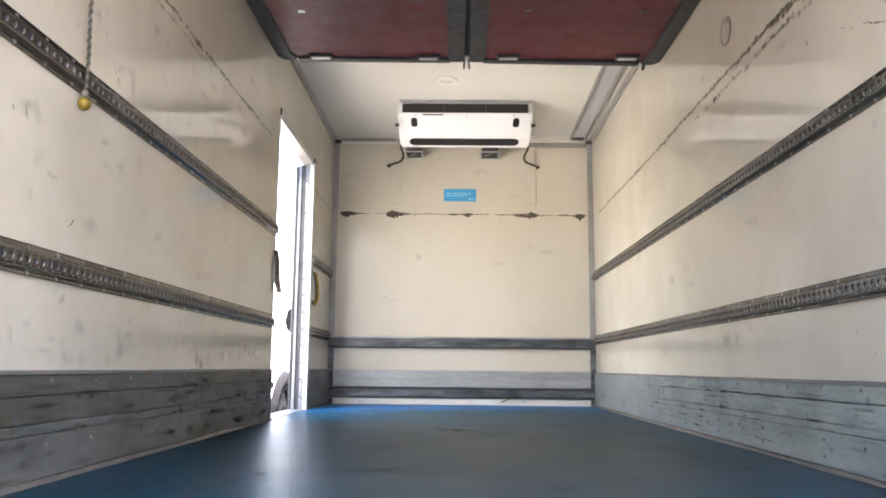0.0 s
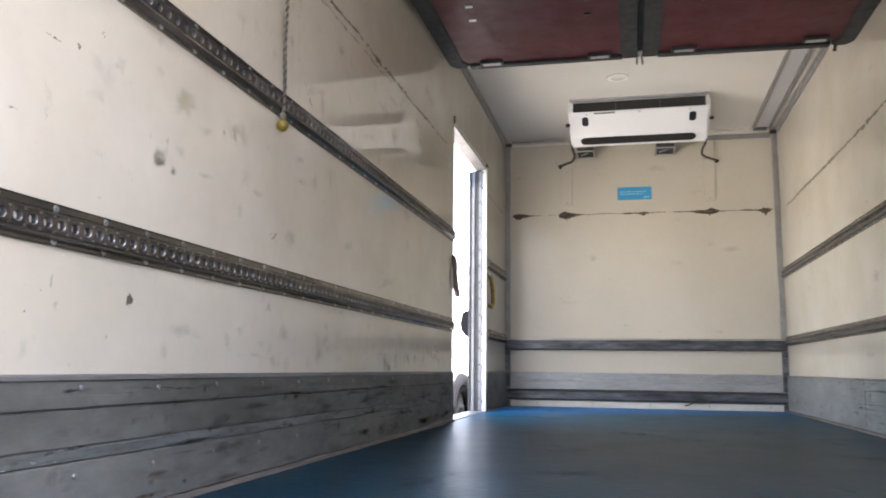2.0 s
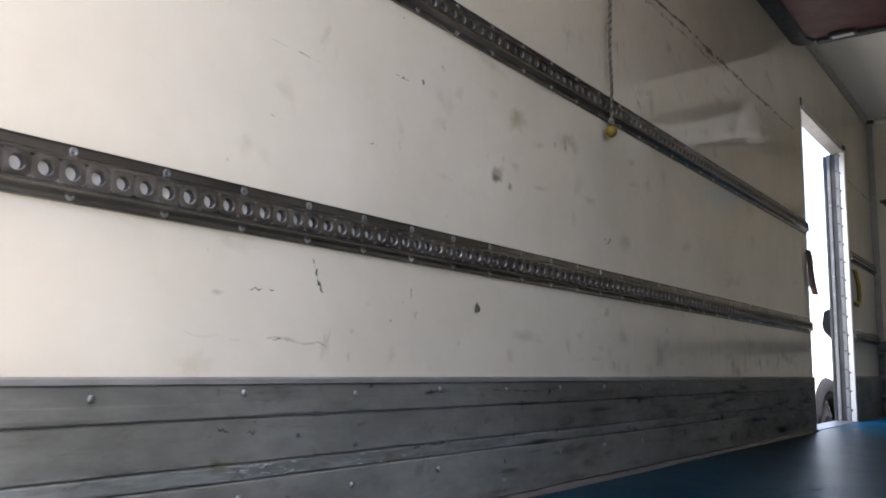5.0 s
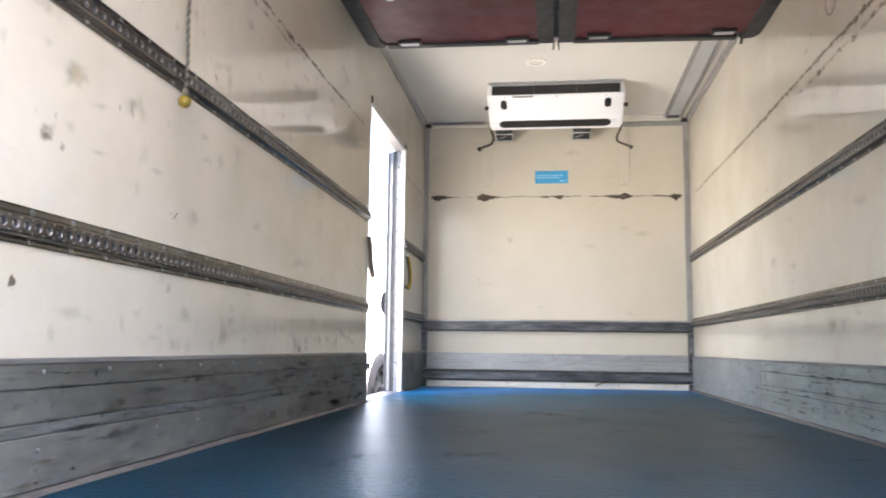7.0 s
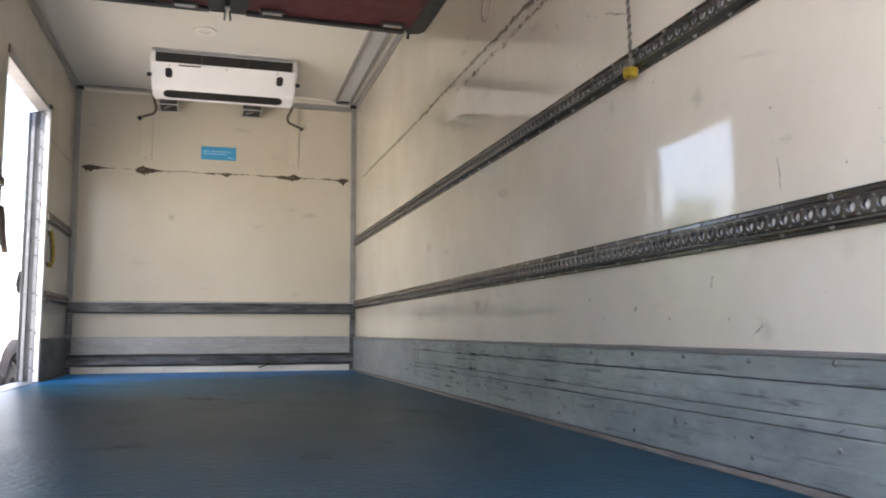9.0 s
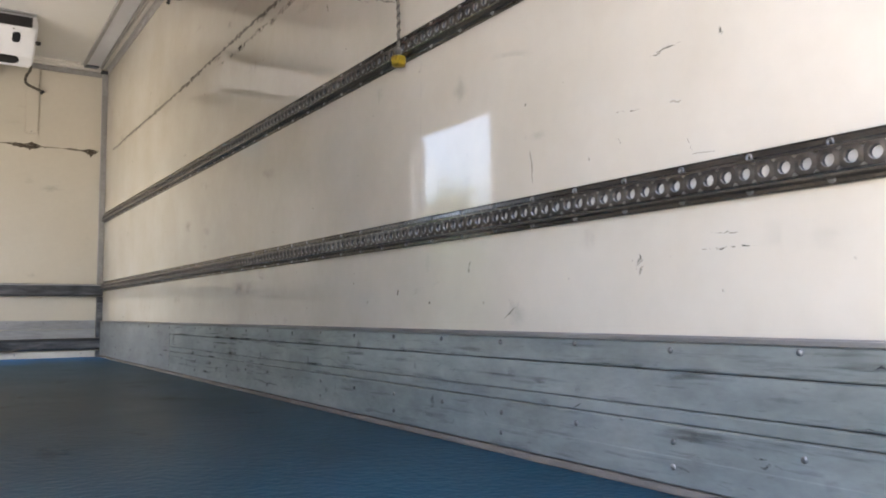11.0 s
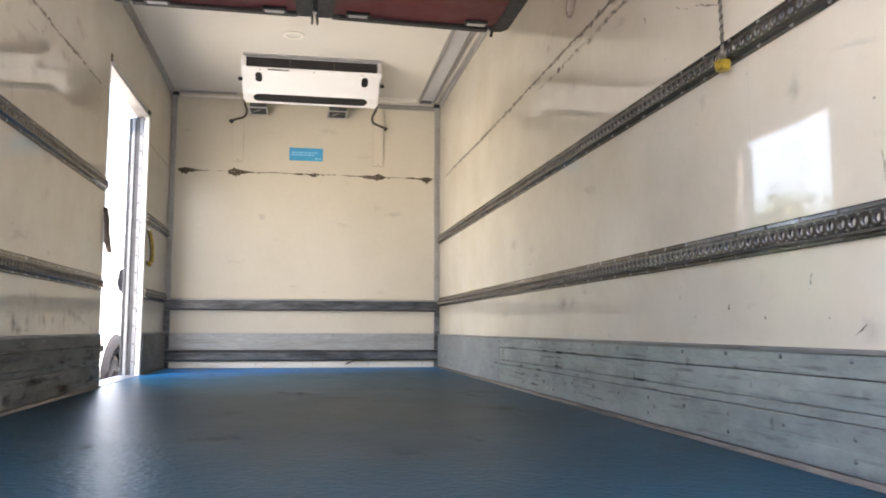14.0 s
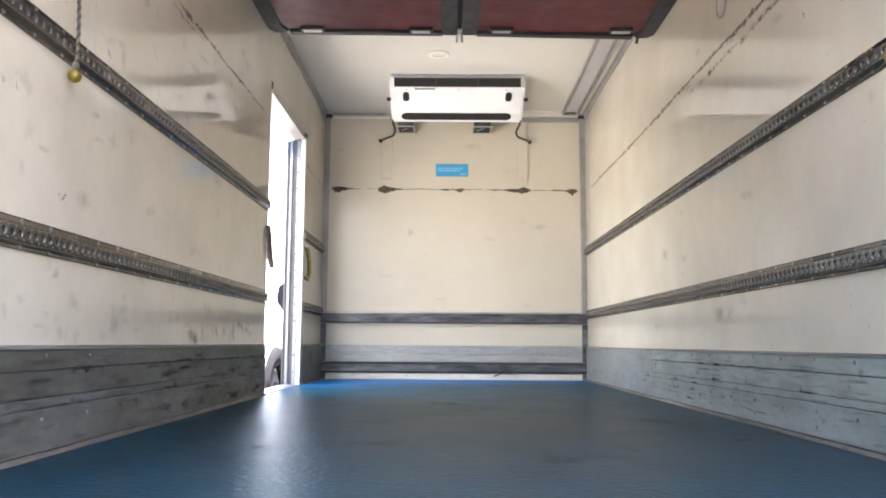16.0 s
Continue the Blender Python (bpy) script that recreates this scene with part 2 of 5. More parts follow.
RED = surface("burgundy_board", (0.080, 0.0110, 0.015), (0.120, 0.0165, 0.024), 0.46, shine=0.3, scale=2.2, fine=45, bump=0.03, speck=0.10)
BLACK = surface("black_rubber", (0.017, 0.018, 0.02), (0.034, 0.035, 0.038), 0.55, scale=6, fine=70, bump=0.05, speck=0.2)
SEAL = surface("dark_seal", (0.014, 0.015, 0.018), (0.03, 0.032, 0.037), 0.6, scale=8, fine=60, bump=0.03)
UNIT = surface("white_plastic_housing", (0.80, 0.80, 0.80), (0.85, 0.85, 0.85), 0.33, scale=3, fine=40, bump=0, rough_var=0.02, speck=0.01, tilt=(0.21, 0.13, 0.3))
SLOT = surface("slot_black", (0.008, 0.007, 0.007), (0.014, 0.012, 0.012), 0.5, scale=8, fine=40, bump=0)
DUCT = surface("pale_duct_cover", (0.66, 0.63, 0.56), (0.73, 0.70, 0.63), 0.35, scale=4, fine=30, bump=0.01, speck=0.05)
GREYPANEL = surface("pale_grey_strip", (0.50, 0.51, 0.53), (0.58, 0.59, 0.61), 0.34, 0.2, scale=1, fine=30, bump=0, speck=0.02, rough_var=0.03, tilt=(0.21, 0.13, 0.3))
HOSE = surface("dark_hose", (0.05, 0.042, 0.03), (0.10, 0.085, 0.06), 0.55, scale=20, fine=80, bump=0.1)
BLUE = surface("blue_sticker", (0.04, 0.28, 0.52), (0.05, 0.33, 0.58), 0.35, scale=5, fine=40, bump=0, speck=0.04)
WHITE_INK = surface("white_ink", (0.22, 0.50, 0.70), (0.28, 0.56, 0.76), 0.4, scale=30, fine=60, bump=0)
YELLOW = surface("yellow_plastic", (0.12, 0.078, 0.006), (0.34, 0.235, 0.012), 0.38, scale=30, fine=120, bump=0.02, speck=0.25)
ROPE = surface("dirty_rope", (0.07, 0.063, 0.052), (0.21, 0.19, 0.155), 0.85, scale=55, fine=160, bump=0.3, speck=0.4)
STRAND = surface("blackened_strand", (0.012, 0.011, 0.010), (0.05, 0.044, 0.036), 0.85, scale=55, fine=160, bump=0.3, speck=0.4)
STRAP = surface("brown_strap", (0.09, 0.065, 0.045), (0.16, 0.12, 0.085), 0.7, scale=14, fine=90, bump=0.1)
WPAINT = surface("white_vehicle_paint", (0.78, 0.79, 0.80), (0.82, 0.83, 0.84), 0.22, scale=1.5, fine=20, bump=0, speck=0.02, coat=0.6)
MATBLACK = surface("matt_black", (0.0015, 0.0015, 0.002), (0.003, 0.003, 0.0035), 0.95, scale=4, fine=40, bump=0, shine=0.02)
GPLAST = surface("grey_plastic", (0.006, 0.006, 0.0075), (0.010, 0.010, 0.012), 0.9, scale=4, fine=40, bump=0.03, shine=0.1)
TYREM = surface("tyre_rubber", (0.005, 0.005, 0.006), (0.010, 0.010, 0.010), 0.9, scale=6, fine=60, bump=0.1, shine=0.1)
GLASSM = surface("dark_glass", (0.01, 0.012, 0.014), (0.014, 0.016, 0.018), 0.04, scale=1, fine=5, bump=0, speck=0.0, rough_var=0.01)
CONCRETE = surface("grey_concrete", (0.21, 0.20, 0.18), (0.29, 0.275, 0.25), 0.85, scale=0.25, fine=6, bump=0.3, speck=0.2)
BLOCKER_GREY = surface("grey_blocker", (0.13, 0.13, 0.135), (0.19, 0.19, 0.195), 0.8, scale=0.4, fine=5, bump=0.1, speck=0.15)
BARK = surface("bark", (0.07, 0.05, 0.035), (0.15, 0.11, 0.08), 0.9, scale=5, fine=25, bump=0.6, stretch=(1, 1, 0.25))
LEAF = surface("foliage", (0.035, 0.075, 0.018), (0.085, 0.14, 0.035), 0.55, scale=1.2, fine=9, bump=0, speck=0.35)
CAPM = surface("dull_cap", (0.33, 0.275, 0.24), (0.40, 0.34, 0.295), 0.45, scale=14, fine=60, bump=0.01, speck=0.08)
CAPRIM = surface("cap_rim", (0.17, 0.135, 0.115), (0.28, 0.225, 0.19), 0.5, scale=14, fine=60, bump=0.01, speck=0.15)
CRACK = surface("split_seam", (0.045, 0.034, 0.022), (0.12, 0.095, 0.065), 0.85, scale=25, fine=90, bump=0.3, speck=0.4)
CRACK2 = stain("grime_along_seam", (0.16, 0.13, 0.095), 0.52, scale=38, cut=0.42, soft=0.28, fade=0.8)
SCUFF = stain("black_scuff", (0.06, 0.055, 0.05), 0.62, scale=60, cut=0.42, soft=0.16)
PALERUB = stain("pale_rub", (0.34, 0.36, 0.35), 0.75, scale=60, cut=0.40, soft=0.20, stretch=(1, 0.4, 1.6), fade=0.6)
OLIVE = stain("olive_dirt", (0.140, 0.118, 0.058), 0.46, scale=26, cut=0.40, soft=0.22, fade=0.6)
YELLOWED = stain("yellowed_patch", (0.42, 0.36, 0.20), 0.30, scale=9, cut=0.42, soft=0.30, fade=0.85)
SMUDGE = stain("faint_smudge", (0.17, 0.145, 0.11), 0.34, scale=14, cut=0.40, soft=0.30, fade=0.75)
GRIME = stain("thin_grime", (0.25, 0.215, 0.16), 0.25, scale=7, cut=0.40, soft=0.34, stretch=(1, 2.2, 0.7), fade=0.85)
KDARK = stain("dark_knock", (0.03, 0.03, 0.028), 0.75, scale=50, cut=0.36, soft=0.22, fade=0.6)
PALEHAZE = stain("pale_haze", (0.24, 0.26, 0.25), 0.35, scale=12, cut=0.40, soft=0.30, stretch=(1, 0.6, 1.4), fade=0.85)
KGRIME = stain("black_grime", (0.05, 0.05, 0.05), 0.46, scale=13, cut=0.45, soft=0.22, stretch=(1, 0.5, 2.4), fade=0.7)
RGRIME = stain("brown_grime", (0.10, 0.075, 0.05), 0.45, scale=13, cut=0.44, soft=0.26, stretch=(1, 0.5, 2.0), fade=0.8)
FSPOT = stain("dark_spot", (0.006, 0.010, 0.014), 0.75, scale=30, cut=0.35, soft=0.2, fade=0.5)
FSCUFF = stain("floor_scuff", (0.008, 0.022, 0.030), 0.30, scale=9, cut=0.44, soft=0.2, stretch=(2.0, 0.7, 1), fade=0.8)
SEAMR = stain("worn_seam", (0.09, 0.072, 0.050), 0.82, scale=26, cut=0.30, soft=0.24)
SEAML = stain("rusty_dotted_seam", (0.10, 0.070, 0.046), 0.80, scale=30, cut=0.37, soft=0.18)


# ---------------------------------------------------------------- mesh helpers
def mesh_of(name, verts, faces, material, smooth=False):
    me = bpy.data.meshes.new(name)
    me.from_pydata(verts, [], faces)
    me.materials.append(material)
    if smooth:
        me.polygons.foreach_set("use_smooth", [True] * len(me.polygons))
    me.update()
    return me


def part(name, bm, material, parent, label=""):
    """Links a bmesh, or a mesh, as one object under a thing or a part."""
    if isinstance(bm, bmesh.types.BMesh):
        bmesh.ops.recalc_face_normals(bm, faces=bm.faces)
        me = bpy.data.meshes.new(name)
        bm.to_mesh(me)
        bm.free()
        me.materials.append(material)
    else:
        me = bm
    ob = new(name, me)
    ob.parent = parent
    return tagged(ob, label)


def thing(name, label, category, at=(0, 0, 0), group="", kind=""):
    ob = new(name)
    ob.empty_display_size = 0.05
    ob.location = at
    return tagged(ob, label, category, group, kind)


def box(x0, x1, y0, y1, z0, z1, bevel=0.0, seg=2, bm=None):
    b = bmesh.new()
    m = Matrix.LocRotScale(((x0 + x1) / 2, (y0 + y1) / 2, (z0 + z1) / 2), None, (abs(x1 - x0), abs(y1 - y0), abs(z1 - z0)))
    bmesh.ops.create_cube(b, size=1, matrix=m)
    if bevel:
        bmesh.ops.bevel(b, geom=b.edges[:], offset=bevel, segments=seg, affect="EDGES", profile=0.6)
    if bm is None:
        return b
    join(bm, b)
    return bm


def join(bm, other):
    me = bpy.data.meshes.new("joined")
    other.to_mesh(me)
    other.free()
    bm.from_mesh(me)
    bpy.data.meshes.remove(me)
    return bm


def prism(outline, axis, a, b, bevel=0.0):
    """A closed outline of (u, v) pairs drawn out along an axis from a to b."""
    put = {"x": lambda u, v, w: (w, u, v), "y": lambda u, v, w: (u, w, v), "z": lambda u, v, w: (u, v, w)}[axis]
    bm = bmesh.new()
    lo = [bm.verts.new(put(u, v, a)) for u, v in outline]
    hi = [bm.verts.new(put(u, v, b)) for u, v in outline]
    bm.faces.new(lo)
    bm.faces.new(hi[::-1])
    for i in range(len(lo)):
        j = (i + 1) % len(lo)
        bm.faces.new((lo[i], hi[i], hi[j], lo[j]))
    bmesh.ops.recalc_face_normals(bm, faces=bm.faces)
    if bevel:
        bmesh.ops.bevel(bm, geom=bm.edges[:], offset=bevel, segments=2, affect="EDGES")
    return bm


def tube(points, r, sides=8, closed_ends=True):
    """A round tube along a line of points."""
    pts = [Vector(p) for p in points]
    verts, faces = [], []
    for i, p in enumerate(pts):
        d = (pts[min(i + 1, len(pts) - 1)] - pts[max(i - 1, 0)]).normalized()
        u = d.cross((0, 0, 1) if abs(d.z) < 0.9 else (1, 0, 0)).normalized()
        v = d.cross(u)
        rr = r[i] if isinstance(r, (list, tuple)) else r
        for s in range(sides):
            a = 2 * math.pi * s / sides
            verts.append(p + (u * math.cos(a) + v * math.sin(a)) * rr)
    for i in range(len(pts) - 1):
        for s in range(sides):
            t = (s + 1) % sides
            faces.append((i * sides + s, i * sides + t, (i + 1) * sides + t, (i + 1) * sides + s))
    if closed_ends:
        faces += [tuple(range(sides))[::-1], tuple((len(pts) - 1) * sides + s for s in range(sides))]
    return verts, faces


def lathe(profile, centre, axis="z", sides=20):
    """A turned body: pairs of (radius, height) about an axis."""
    verts, faces = [], []
    c = Vector(centre)
    for r, h in profile:
        for s in range(sides):
            a = 2 * math.pi * s / sides
            u, v = r * math.cos(a), r * math.sin(a)
            verts.append(c + Vector({"z": (u, v, h), "x": (h, u, v), "y": (u, h, v)}[axis]))
    for i in range(len(profile) - 1):
        for s in range(sides):
            t = (s + 1) % sides
            faces.append((i * sides + s, i * sides + t, (i + 1) * sides + t, (i + 1) * sides + s))
    faces += [tuple(range(sides))[::-1], tuple((len(profile) - 1) * sides + s for s in range(sides))]
    return verts, faces


def smooth_path(points, steps=8):
    """Catmull-Rom through the points."""
    p = [Vector(q) for q in points]
    p = [p[0]] + p + [p[-1]]
    out = []
    for i in range(1, len(p) - 2):
        for s in range(steps):
            t = s / steps
            out.append(0.5 * ((2 * p[i]) + (p[i + 1] - p[i - 1]) * t + (2 * p[i - 1] - 5 * p[i] + 4 * p[i + 1] - p[i + 2]) * t * t + (3 * p[i] - p[i - 1] - 3 * p[i + 1] + p[i + 2]) * t ** 3))
    return out + [p[-2]]


# ---------------------------------------------------------------- the box body
L, R, D, H, REAR, THICK = -1.225, 1.225, 7.5, 2.5, 0.40, 0.085
DOOR0, DOOR1, DOORTOP = 5.165, 6.42, 1.995
GROUND = -1.1

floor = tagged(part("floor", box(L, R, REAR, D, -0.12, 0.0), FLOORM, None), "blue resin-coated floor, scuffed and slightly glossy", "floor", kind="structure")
bm = box(L - THICK, L, REAR, DOOR0, -0.12, H)
box(L - THICK, L, DOOR1, D, -0.12, H, bm=bm)
box(L - THICK, L, DOOR0, DOOR1, DOORTOP, H, bm=bm)
box(L - THICK, L, DOOR0, DOOR1, -0.12, -0.002, bm=bm)
wall_left = tagged(part("wall_left", bm, GRP, None), "cream gelcoat side wall with an open doorway, glossy and scuffed", "wall", kind="structure")
wall_right = tagged(part("wall_right", box(R, R + THICK, REAR, D, -0.12, H), GRP, None), "cream gelcoat side wall, glossy, with scuffs", "wall", kind="structure")
wall_front = tagged(part("wall_front", box(L - THICK, R + THICK, D, D + THICK, -0.12, H + 0.08), FGRP, None), "cream gelcoat front wall with a split seam", "wall", kind="structure")
ceiling = tagged(part("ceiling", box(L - THICK, R + THICK, REAR, D, H, H + 0.08), CEIL, None), "smooth off-white ceiling panel", "ceiling", kind="structure")

# open tail: the frame round it
tail = thing("rear_frame", "grey aluminium frame round the open tail", "door frame", kind="structure")
part("post", box(L - THICK, L, REAR - 0.08, REAR, -0.12, H + 0.08, 0.004), ALU, tail)
part("post", box(R, R + THICK, REAR - 0.08, REAR, -0.12, H + 0.08, 0.004), ALU, tail)
part("header", box(L, R, REAR - 0.08, REAR, H, H + 0.08, 0.004), ALU, tail)
part("sill", box(L, R, REAR - 0.08, REAR, -0.12, -0.003, 0.004), ALU, tail)

# doorway in the left wall
RIVET = mesh_of("rivet", *lathe([(0.0068, 0.0), (0.0064, 0.0018), (0.0045, 0.0034), (0.0016, 0.004)], (0, 0, 0), "x", 8), RIVETM, True)
SMALL_RIVET = mesh_of("small_rivet", *lathe([(0.0055, 0.0), (0.005, 0.0016), (0.003, 0.003), (0.001, 0.0034)], (0, 0, 0), "x", 7), RIVETM, True)

DARK_RIVET = mesh_of("dark_rivet", *lathe([(0.0075, 0.0), (0.007, 0.002), (0.004, 0.0036), (0.001, 0.004)], (0, 0, 0), "x", 8), SEAL, True)
WASHER = mesh_of("washer", *lathe([(0.0078, 0.0), (0.0076, 0.0016), (0.0058, 0.0026), (0.0040, 0.0022), (0.0024, 0.0006), (0.0008, 0.0004)], (0, 0, 0), "x", 12), RIVETM, True)


def stud(mesh, place, parent, turn=(0, 0, 0), name="rivet"):
    ob = new(name, mesh)
    ob.matrix_world = pose(*place, *turn)
    ob.parent = parent
    return ob


frame_door = thing("door_frame", "aluminium door frame with dark rubber seals and rivets", "door frame", kind="structure")
J = DOOR1
part("jamb", box(L - 0.028, L + 0.006, J - 0.012, J + 0.03, 0.0, DOORTOP + 0.004, 0.003), PALEFRAME, frame_door, "white painted frame edge")
part("groove", box(L - 0.0315, L - 0.0282, J - 0.006, J + 0.03, 0.0, DOORTOP - 0.02), SEAL, frame_door)
part("jamb", box(L - 0.058, L - 0.0317, J - 0.010, J + 0.03, 0.0, DOORTOP - 0.028, 0.003), FRAMEM, frame_door)
part("seal", box(L - 0.090, L - 0.0582, J - 0.004, J + 0.03, 0.0, DOORTOP - 0.03, 0.003), SEAL, frame_door, "dark rubber seal")
part("jamb", box(L - 0.117, L - 0.0902, J - 0.014, J + 0.03, 0.0, DOORTOP - 0.035, 0.004), FRAMEM, frame_door)
part("seal", box(L - 0.139, L - 0.1172, J - 0.020, J + 0.03, 0.0, DOORTOP - 0.045, 0.006), SEAL, frame_door, "dark rubber seal")
part("header", box(L - THICK - 0.004, L + 0.004, DOOR0, J - 0.012, DOORTOP - 0.030, DOORTOP + 0.010, 0.003), TRIM, frame_door)
part("jamb", box(L - THICK - 0.004, L + 0.003, DOOR0 - 0.012, DOOR0 + 0.004, 0.0, DOORTOP - 0.013, 0.002), ALU, frame_door)
part("threshold", box(L - 0.13, L + 0.006, DOOR0 + 0.006, J - 0.022, -0.02, 0.004, 0.003), FRAMEM, frame_door, "worn aluminium threshold")
part("corner_bracket", box(L - 0.01, L + 0.016, J - 0.035, J + 0.035, DOORTOP - 0.012, DOORTOP + 0.016, 0.005), SEAL, frame_door)
part("corner_bracket", box(L - 0.01, L + 0.008, DOOR0 - 0.010, DOOR0 + 0.012, DOORTOP - 0.01, DOORTOP + 0.04, 0.004), STRAP, frame_door)
for i in range(15):
    z = 0.08 + i * 0.133
    stud(DARK_RIVET, (L - 0.024, J - 0.012, z), frame_door, (0, 0, -90))
    stud(DARK_RIVET, (L - 0.049, J - 0.010, z + 0.02), frame_door, (0, 0, -90))
    stud(SMALL_RIVET, (L - 0.102, J - 0.014, z + 0.03), frame_door, (0, 0, -90))

# corner posts, ceiling and wall trims
for s, x in (("left", L), ("right", R)):
    d = 1 if x < 0 else -1
    post = tagged(part("corner_trim", box(x, x + d * 0.046, D - 0.030, D, 0.0, H - 0.035, 0.005), TRIM, None), "grey aluminium corner post, worn", "trim", kind="structure")
    part("bracket", box(x + d * 0.002, x + d * 0.06, D - 0.055, D - 0.012, H - 0.05, H - 0.022, 0.006), SEAL, post, "dark corner cap")
    tagged(part("ceiling_trim", prism([(x, H), (x + d * 0.024, H), (x + d * 0.022, H - 0.008), (x + d * 0.008, H - 0.022), (x + d * 0.006, H - 0.05), (x, H - 0.052)], "y", REAR, D - 0.056), TRIM, None), "grey cove trim along the ceiling", "trim", kind="structure")
tagged(part("ceiling_trim", box(L + 0.06, -0.66, D - 0.022, D, H - 0.016, H, 0.004), TRIM, None), "thin grey trim over the front wall", "trim", kind="structure")
tagged(part("ceiling_trim", box(0.60, R - 0.06, D - 0.040, D, H - 0.030, H, 0.004), DUCT, None), "pale trim over the front wall", "trim", kind="structure")
tagged(part("ceiling_trim", box(0.60, R - 0.235, D - 0.115, D - 0.066, H - 0.016, H, 0.004), DUCT, None), "pale second trim over the front wall", "trim", kind="structure")
tagged(part("wall_trim", box(0.58, R - 0.05, D - 0.014, D, H - 0.078, H - 0.034, 0.003), TRIM, None), "grey strip under the ceiling trim", "trim", kind="structure")
tagged(part("wall_trim", box(L + 0.07, -0.62, D - 0.010, D, H - 0.052, H - 0.030, 0.003), DUCT, None), "pale strip under the ceiling trim", "trim", kind="structure")

duct = thing("cable_duct", "pale grey cable duct along the ceiling edge", "duct")


def along_ceiling(x0, x1, deep, end):
    """A strip under the ceiling that runs a little out of line with the wall."""
    off = -0.012 * (D - 0.12 - REAR - 0.02)
    bm = bmesh.new()
    rings = [[bm.verts.new((x + o, y, z)) for x, z in ((x0, H), (x1, H), (x1, H - deep + 0.002), (x1 - 0.002, H - deep), (x0 + 0.002, H - deep), (x0, H - deep + 0.002))] for y, o in ((REAR + 0.02, off), (end, 0))]
    bm.faces.new(rings[0])
    bm.faces.new(rings[1][::-1])
    for i in range(6):
        bm.faces.new((rings[0][i], rings[1][i], rings[1][(i + 1) % 6], rings[0][(i + 1) % 6]))
    return bm


part("cover", along_ceiling(1.036, 1.144, 0.012, D - 0.125), GREYPANEL, duct)
part("edge_strip", along_ceiling(1.008, 1.034, 0.022, D - 0.125), TRIM, duct)
part("edge_strip", along_ceiling(1.146, 1.166, 0.024, D - 0.10), TRIM, duct)
part("pale_strip", box(1.170, 1.198, REAR + 0.02, D - 0.06, H - 0.010, H, 0.003), DUCT, duct)
part("end_cap", box(1.020, 1.135, D - 0.122, D - 0.065, H - 0.026, H, 0.004), FRAILM, duct, "dark end cap")

light = thing("ceiling_light_cover", "round flat white ceiling lamp cover", "lamp")
part("ring", mesh_of("ring", *lathe([(0.082, 0), (0.080, -0.005), (0.070, -0.008), (0.064, -0.006)], (-0.139, 5.90, H), "z", 28), DUCT, True), None, light)
part("disc", mesh_of("disc", *lathe([(0.063, -0.002), (0.055, -0.006), (0.02, -0.007)], (-0.139, 5.90, H), "z", 28), CEIL, True), None, light)

# ---------------------------------------------------------------- front wall: rails, plates
back_rail = thing("buffer_rail", "dark scuffed steel buffer rail across the front wall", "rail", group="buffer rails")
part("rail_body", prism([(D, 0.512), (D - 0.040, 0.516), (D - 0.050, 0.524), (D - 0.050, 0.604), (D - 0.042, 0.614), (D, 0.618)], "x", L + 0.002, R - 0.002, 0.002), FRAILM, back_rail)
part("lip", box(L + 0.004, R - 0.004, D - 0.056, D - 0.051, 0.604, 0.611, 0.001), ALU, back_rail, "bright worn lip")
part("lip", box(L + 0.004, R - 0.004, D - 0.056, D - 0.051, 0.518, 0.526, 0.001), SEAL, back_rail)
low_rail = thing("buffer_rail", "dark scuffed steel buffer rail near the floor", "rail", group="buffer rails")
part("rail_body", prism([(D, 0.062), (D - 0.040, 0.066), (D - 0.052, 0.076), (D - 0.052, 0.146), (D - 0.040, 0.158), (D, 0.160)], "x", L + 0.002, R - 0.002, 0.002), FRAILM, low_rail)
part("lip", box(L + 0.004, R - 0.004, D - 0.058, D - 0.053, 0.140, 0.148, 0.001), SEAL, low_rail)
for x in (L + 0.022, R - 0.022):
    for z0, z1 in ((0.165, 0.508), (0.0, 0.058)):
        post = tagged(part("corner_post", box(x - 0.026, x + 0.026, D - 0.048, D - 0.031, z0, z1, 0.004), FRAILM, None), "short dark steel post in the corner", "post", kind="structure")
plate = thing("kick_plate", "aluminium kick plate on the front wall", "kick plate")
part("plank", box(L + 0.05, R - 0.05, D - 0.012, D, 0.237, 0.312, 0.002), PLATEM, plate)
part("plank", box(L + 0.05, R - 0.05, D - 0.015, D, 0.161, 0.233, 0.002), PLATEM, plate)
part("base_strip", box(L + 0.05, R - 0.05, D - 0.020, D, 0.002, 0.054, 0.003), DUCT, plate, "pale base strip")
for i in range(9):
    stud(SMALL_RIVET, (-1.06 + i * 0.262, D - 0.012, 0.292), plate, (0, 0, -90), "screw")
for i in range(5):
    stud(SMALL_RIVET, (-0.93 + i * 0.50, D - 0.020, 0.034), plate, (0, 0, -90), "screw")
wire = part("loose_wire", mesh_of("loose_wire", *tube(smooth_path([(0.365, D - 0.030, 0.034), (0.40, D - 0.052, 0.048), (0.45, D - 0.064, 0.064), (0.53, D - 0.066, 0.066), (0.61, D - 0.064, 0.086)], 6), 0.006, 6), HOSE, True), None, low_rail, "dark bent wire")


